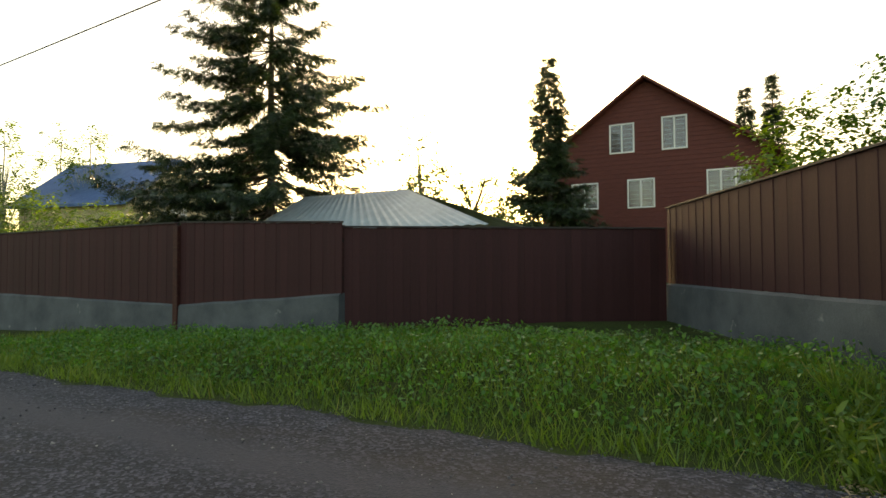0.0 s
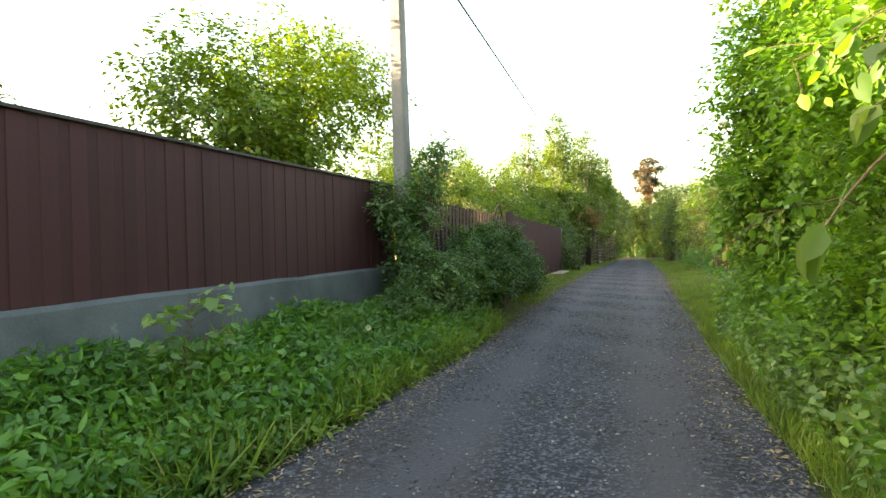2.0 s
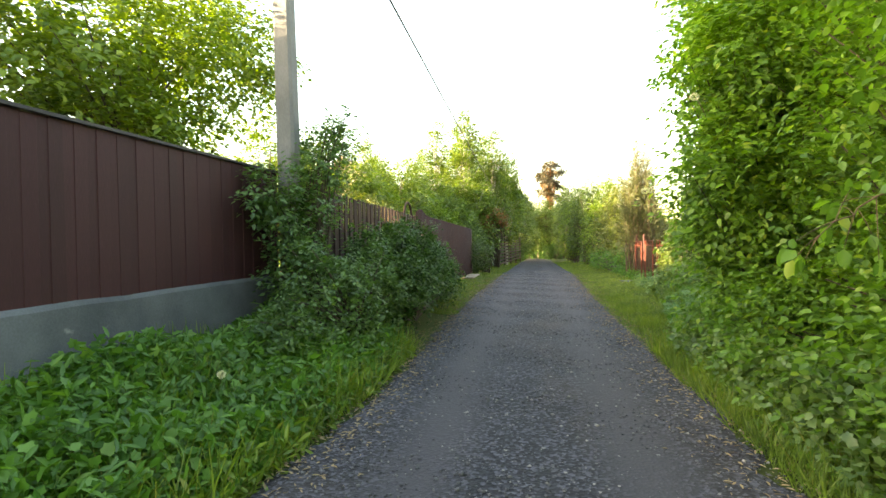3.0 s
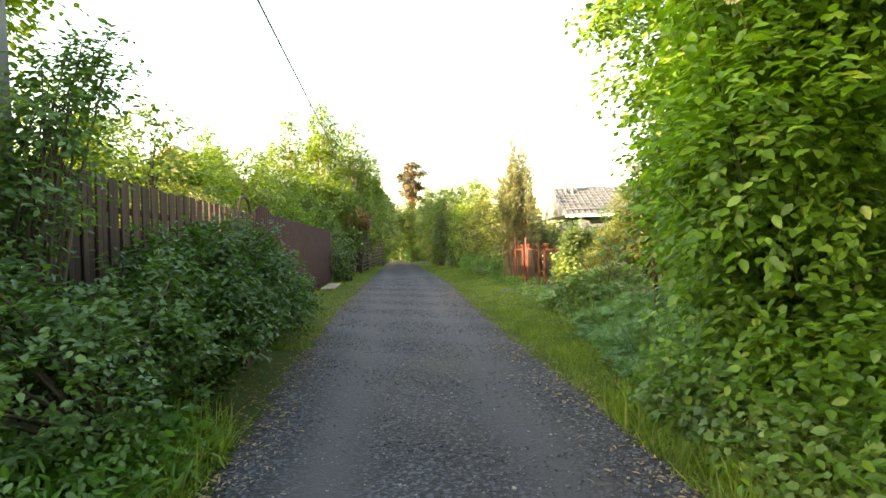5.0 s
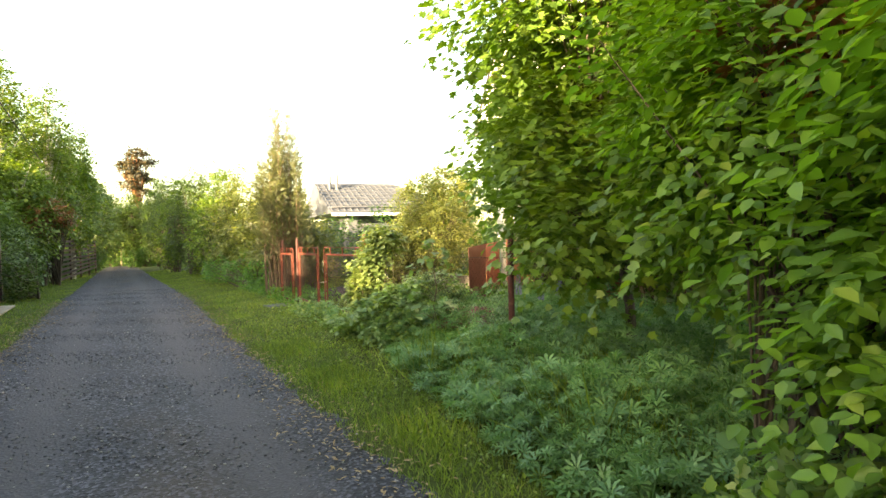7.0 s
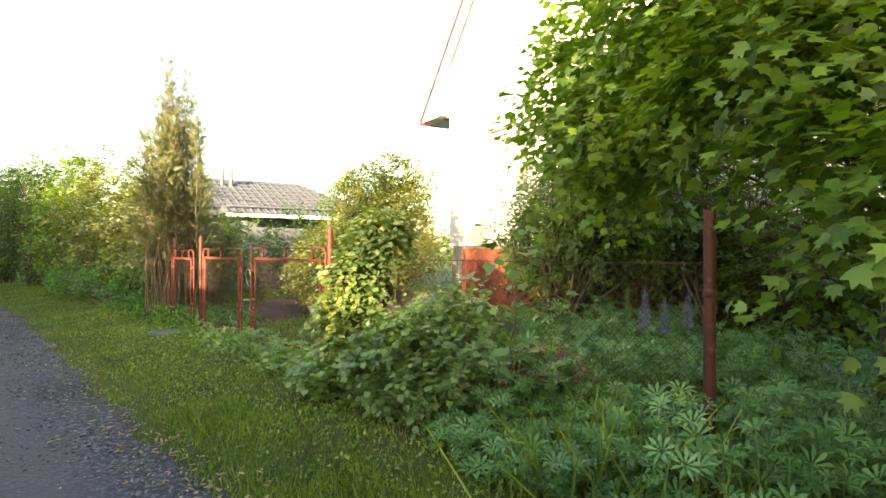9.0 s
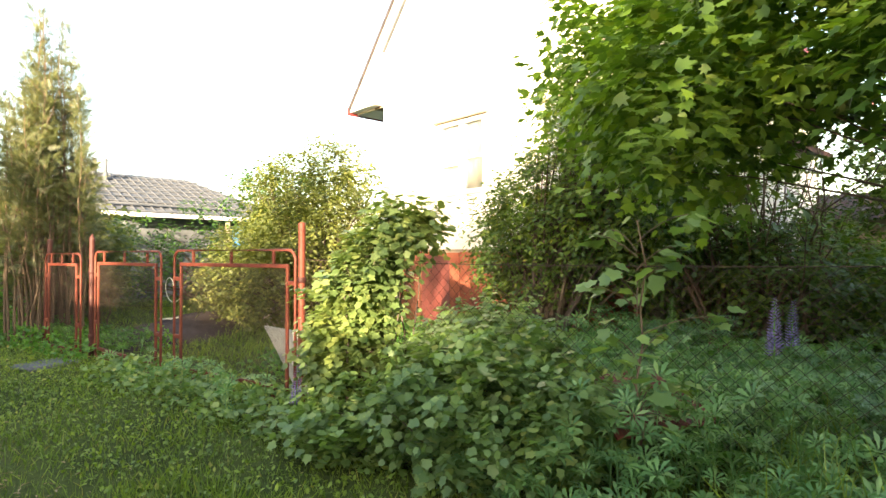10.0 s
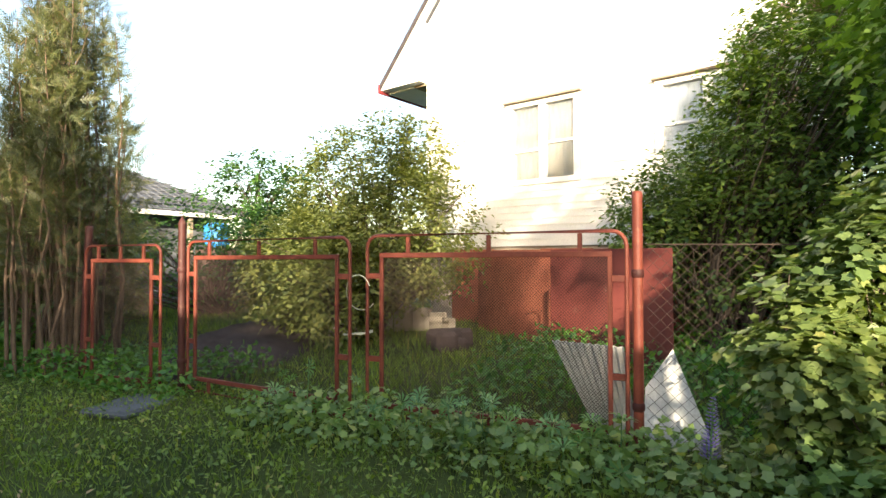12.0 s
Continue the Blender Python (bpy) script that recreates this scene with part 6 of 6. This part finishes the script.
def grass(name, label, area, n, h, seed, width=1.0, leaf="grass"):
    r = np.random.default_rng(seed)
    y = area[0] + (area[1] - area[0]) * r.random(n) ** area[4]
    x = area[2](y) + (area[3](y) - area[2](y)) * r.random(n)
    at = np.stack([x, y, land(x, y) - 0.005], -1)
    tip = np.stack([r.normal(0, 0.45, n), r.normal(0, 0.45, n), np.ones(n)], -1)
    v, f = BLADE
    v = v * np.array([width, 1, 1])
    ob = scatter(name, (v, f), at, tip, unit(n, r) * np.array([1, 1, 0.3]), h * r.uniform(0.4, 1.3, n) * (0.6 + 0.4 * (np.sin(x * 4) * np.cos(y * 3) * 0.5 + 0.5)), L[leaf])
    return tagged(ob, label, "grass", kind="stuff")


le, ri = (lambda y: edge(LEFT_EDGE, y)), (lambda y: edge(RIGHT_EDGE, y))
fx = lambda v: (lambda y: np.full(np.shape(y), float(v)))
herbs("ground_elder", "dense green ground elder and nettles below the plank fence", (3.3, 14.0, fx(-6.72), lambda y: le(y) - 0.02), 26000, OVATE, 0.058, "herb", 201, (0.04, 0.42), stalk=1500)
herbs("nettles", "coarse lobed weeds among the ground elder", (3.3, 14.0, fx(-6.72), lambda y: le(y) - 0.05), 15000, CURRANT, 0.080, "herb", 301, (0.06, 0.50), stalk=600)
herbs("nettles", "slim leaved bright weeds standing among the ground elder", (3.3, 14.0, fx(-6.6), lambda y: le(y) - 0.05), 16000, SLIM, 0.105, "herb", 311, (0.10, 0.52), tilt=1.2)
herbs("weeds", "narrow leaved weeds at the edge of the bank", (2.5, 14.0, lambda y: le(y) - 1.1, lambda y: le(y) + 0.04), 9000, SLIM, 0.13, "grass", 302, (0.02, 0.28))
herbs("ground_elder", "low green weeds at the driveway entrance", (-9.5, 3.4, lambda y: le(y) - 3.6, lambda y: le(y) - 0.3), 16000, OVATE, 0.062, "herb", 202, (0.03, 0.32))
grass("tall_grass", "tall grass blades among the weeds on the bank", (2.6, 14.2, fx(-6.7), lambda y: le(y) + 0.02, 1.0), 16000, 0.42, 203, 0.5)
grass("grass", "rough grass about the driveway entrance", (-11.5, 3.4, lambda y: le(y) - 3.6, lambda y: le(y) + 0.1, 1.0), 34000, 0.20, 204)
grass("grass", "short grass between lane and metal fence", (18, 60, fx(-6.1), lambda y: le(y) + 0.12, 1.5), 30000, 0.09, 205, 1.3)
grass("grass", "short mown grass between lane and gates", (12.5, 60, lambda y: ri(y) - 0.12, fx(0.6), 1.7), 90000, 0.085, 206, 1.3)
grass("grass", "grass of the sunlit garden lawn", (17, 34, fx(0.9), fx(9.5), 1.0), 50000, 0.13, 207, 1.6)
grass("tall_grass", "long grass blades standing among the lupins", (12.8, 18.5, lambda y: ri(y) + 0.9, lambda y: ri(y) + 2.8, 1.0), 2600, 0.62, 214, 0.35)
grass("tall_grass", "tall fresh grass fringe before the lupins", (11.5, 21.5, lambda y: ri(y) + 0.10, lambda y: ri(y) + 0.8, 1.0), 9000, 0.13, 215, 0.9)
grass("grass", "loose grass at the foot of the hedge", (3.5, 14.5, lambda y: ri(y) - 0.08, lambda y: ri(y) + 1.1, 1.0), 22000, 0.26, 208, 0.7)
herbs("weeds", "clover and small weeds in the grass verge", (15, 30, lambda y: ri(y) + 0.35, fx(0.7), ), 16000, OVATE, 0.035, "grass", 209, (0.02, 0.09))
herbs("weeds", "leafy weeds at the foot of the hedge", (4.5, 14.5, lambda y: ri(y) + 0.08, fx(0.5)), 19000, OVATE, 0.065, "vib", 210, (0.03, 0.5), stalk=700)
herbs("weeds", "tall light green weeds leaning out from the hedge foot", (4.0, 14.2, lambda y: ri(y) + 0.12, lambda y: ri(y) + 0.95), 17000, CURRANT, 0.062, "currant", 312, (0.08, 0.75), stalk=900)
herbs("weeds", "dark leafy undergrowth below the maple", (14.5, 23.5, fx(0.9), fx(5.2)), 15000, OVATE, 0.075, "herb", 211, (0.03, 0.45), stalk=300)
herbs("weeds", "leafy weeds below the gates", (20.3, 24.6, fx(-0.25), fx(0.62)), 2800, CURRANT, 0.055, "currant", 212, (0.02, 0.26))
herbs("lupin_leaves", "pale green lupin clumps at the foot of the gates", (21.9, 24.4, fx(-0.15), fx(0.3)), 40, PALM, 0.17, "lupin", 216, (0.15, 0.42), "lupins", stalk=60)
herbs("weeds", "green weeds about the wicket and thuja", (25.5, 31, fx(0.0), fx(1.4)), 5000, OVATE, 0.07, "herb", 213, (0.02, 0.35))


def litter():
    """Dry stalks and old leaves lying along both edges of the lane."""
    r = np.random.default_rng(305)
    n = 9000
    y = 2.5 + 30 * r.random(n) ** 1.3
    side = r.random(n) < 0.55
    x = np.where(side, le(y) + r.normal(0.10, 0.20, n), ri(y) + r.normal(-0.12, 0.22, n))
    at = np.stack([x, y, land(x, y) + 0.034], -1)
    ob = scatter("litter", SLIM, at, unit(n, r) * np.array([1, 1, 0.12]), np.array([0, 0, 1.0]) + unit(n, r) * 0.35, 0.05 * r.uniform(0.3, 1.4, n), M["straw"])
    tagged(ob, "dry stalks and old leaves along the lane edges", "litter", kind="stuff")


litter()


def lupins():
    root = tagged(empty("lupin_leaves", pose(0, 0, 0)), "dense blue green lupin foliage along the verge", "lupins", kind="stuff")
    r = np.random.default_rng(220)
    n = 9000
    y = r.uniform(12.6, 20.6, n)
    x0 = np.interp(y, (12.6, 14.2, 16, 18, 20.6), (-1.2, -1.15, -1.05, -0.65, -0.1))
    x = x0 + r.random(n) * (2.6 + 0.25 * (y - 14))
    u = (x - x0) / 2.6
    z = land(x, y) + (0.12 + 0.56 * r.random(n)) * np.clip(u * 2.4 + 0.35, 0, 1) * (0.8 + 0.2 * np.sin(x * 4 + y * 3))
    at = np.stack([x, y, z], -1)
    scatter("foliage", PALM, at, unit(n, r) * np.array([1, 1, 0.25]), unit(n, r) * 0.75 + np.array([0, 0, 1.0]), 0.165 * r.uniform(0.6, 1.3, n), L["lupin"], root)
    k = r.choice(n, 1500, replace=False)
    base = at[k] * np.array([1, 1, 0])
    base[:, 2] = land(x[k], y[k]) - 0.02
    base[:, :2] += r.normal(0, 0.05, (len(k), 2))
    v, f = tube_arrays([np.stack([b, (a + b) / 2 + r.normal(0, 0.01, 3), a]) for a, b in zip(at[k], base)], [0.004] * len(k), 3)
    raw("stalkwork", v, f, L["lupin"], root, "", True)


lupins()


def lupin_flower(x, y, h, seed, open_=True):
    r = np.random.default_rng(seed)
    z0 = float(land(x, y))
    root = tagged(empty("lupin_flower", pose(x, y, z0, r.normal(0, 2), r.normal(0, 2), 0)), "tall violet lupin flower spike" if open_ else "green unopened lupin flower spike", "flower", "lupins in the verge")
    tubes("stem", [np.array([(0, 0, -0.02), (0, 0, h * 0.5), (0, 0, h)])], [(0.006, 0.004)], L["lupin"], root, 5)
    n = 150
    s = np.linspace(0, 1, n)
    a = s * 2.4 * 6.283 * 7
    rad = 0.026 * (1 - s) ** 0.6 + 0.004
    at = np.stack([rad * np.cos(a), rad * np.sin(a), h - 0.30 + 0.32 * s], -1)
    scatter("flower_spike", OVATE, at, np.stack([np.cos(a), np.sin(a), 0.7 + 0 * a], -1), np.stack([0 * a, 0 * a, 1 + 0 * a], -1), 0.030 * (1.1 - 0.7 * s), L["lupinbloom" if open_ else "herb"], root)


for k, (x, y, h, o) in enumerate(((1.17, 18.47, 1.02, 1), (1.5, 18.5, 0.93, 1), (1.8, 18.45, 0.97, 1), (0.10, 21.55, 0.45, 1), (0.9, 19.0, 0.62, 0), (0.45, 18.7, 0.66, 0), (1.3, 19.9, 0.7, 0), (0.35, 20.4, 0.52, 1), (2.6, 19.4, 0.9, 0), (0.75, 18.1, 0.6, 0))):
    lupin_flower(x, y, h, 230 + k, bool(o))


def dandelion(x, y, h, seed):
    r = np.random.default_rng(seed)
    root = tagged(empty("dandelion", pose(x, y, float(land(x, y)))), "dandelion seed head on a thin stalk among the weeds", "flower", "dandelions")
    tubes("stem", [bend((0.10, -0.05, -0.02), (0, 0, h), 0, 0.006, 5, r)], [0.0028], L["herb"], root, 4)
    d = unit(160, r)
    scatter("seed_head", SLIM, d * 0.004 + np.array([0, 0, h]), d, unit(160, r), 0.032, L["bloom"], root)


dandelion(-5.49, 10.44, 0.44, 250)
dandelion(-5.3, 8.4, 0.34, 251)


def raspberry(x, y, h, seed, drop=0.55, label="young shoot with broad leaves before the fence base"):
    r = np.random.default_rng(seed)
    root = tagged(empty("young_shrub", pose(x, y, float(land(x, y)))), label, "shrub")
    top = np.array([0, 0.0, h])
    paths = [bend((0, 0, -0.03), top, 0, 0.02, 8, r)]
    ends = [top + np.array([*r.normal(0, 0.05, 2), r.uniform(-drop, 0.05)]) + np.array([math.cos(k), math.sin(k), 0]) * r.uniform(0.12, 0.34) for k in np.arange(0, 12, 0.62)]
    for e in ends:
        paths.append(bend((0, 0, max(0.1, e[2] - 0.12)), e, -0.03, 0.0, 5))
    for path, radius in zip(paths, [(0.008, 0.004)] + [(0.003, 0.002)] * len(ends)):
        v, f = tube_arrays([path], [radius], 5)
        raw("twig", v, f, M["twig"], root, "", True)
    c = np.array(ends)
    at = np.repeat(c, 5, 0) + r.normal(0, 0.035, (len(c) * 5, 3))
    scatter("foliage", CURRANT, at, unit(len(at), r) * np.array([1, 1, 0.3]) + np.array([0, 0, -0.2]), np.array([0, 0, 1.0]) + unit(len(at), r) * 0.5, 0.10 * r.uniform(0.6, 1.2, len(at)), L["currant"], root)


raspberry(-5.9, 8.2, 0.95, 260)
raspberry(-6.2, 5.8, 0.75, 261)
raspberry(0.20, 18.99, 1.46, 262, 0.95, "tall pale green young shoot standing above the currants")


# ---- far woods ----
def woods():
    root = tagged(empty("distant_woods", pose(0, 0, 0)), "distant line of mixed woods closing the view", "woods", kind="stuff")
    r = np.random.default_rng(270)
    cs = []
    for k in range(300):
        a = r.random() * 6.283
        d = r.uniform(95, 125)
        x, y = -3 + d * math.cos(a), 15 + d * math.sin(a)
        h = r.uniform(4.5, 8.5) * (1.0 if y > 0 else 0.8)
        if x < -80 and -60 < y < 30:
            h *= 0.6
        m = 34
        q = unit(m, r) * np.array([4.0, 4.0, h * 0.5]) * (r.random((m, 1)) ** 0.3) + np.array([x, y, h * 0.5 - 2])
        cs.append(q)
    c = np.concatenate(cs)
    at, tip, face = leafage(c, 1.5, 5, r)
    scatter("crowns", DIAMOND, at, tip, face, 1.3 * r.uniform(0.6, 1.3, len(at)), L["far"], root)


woods()
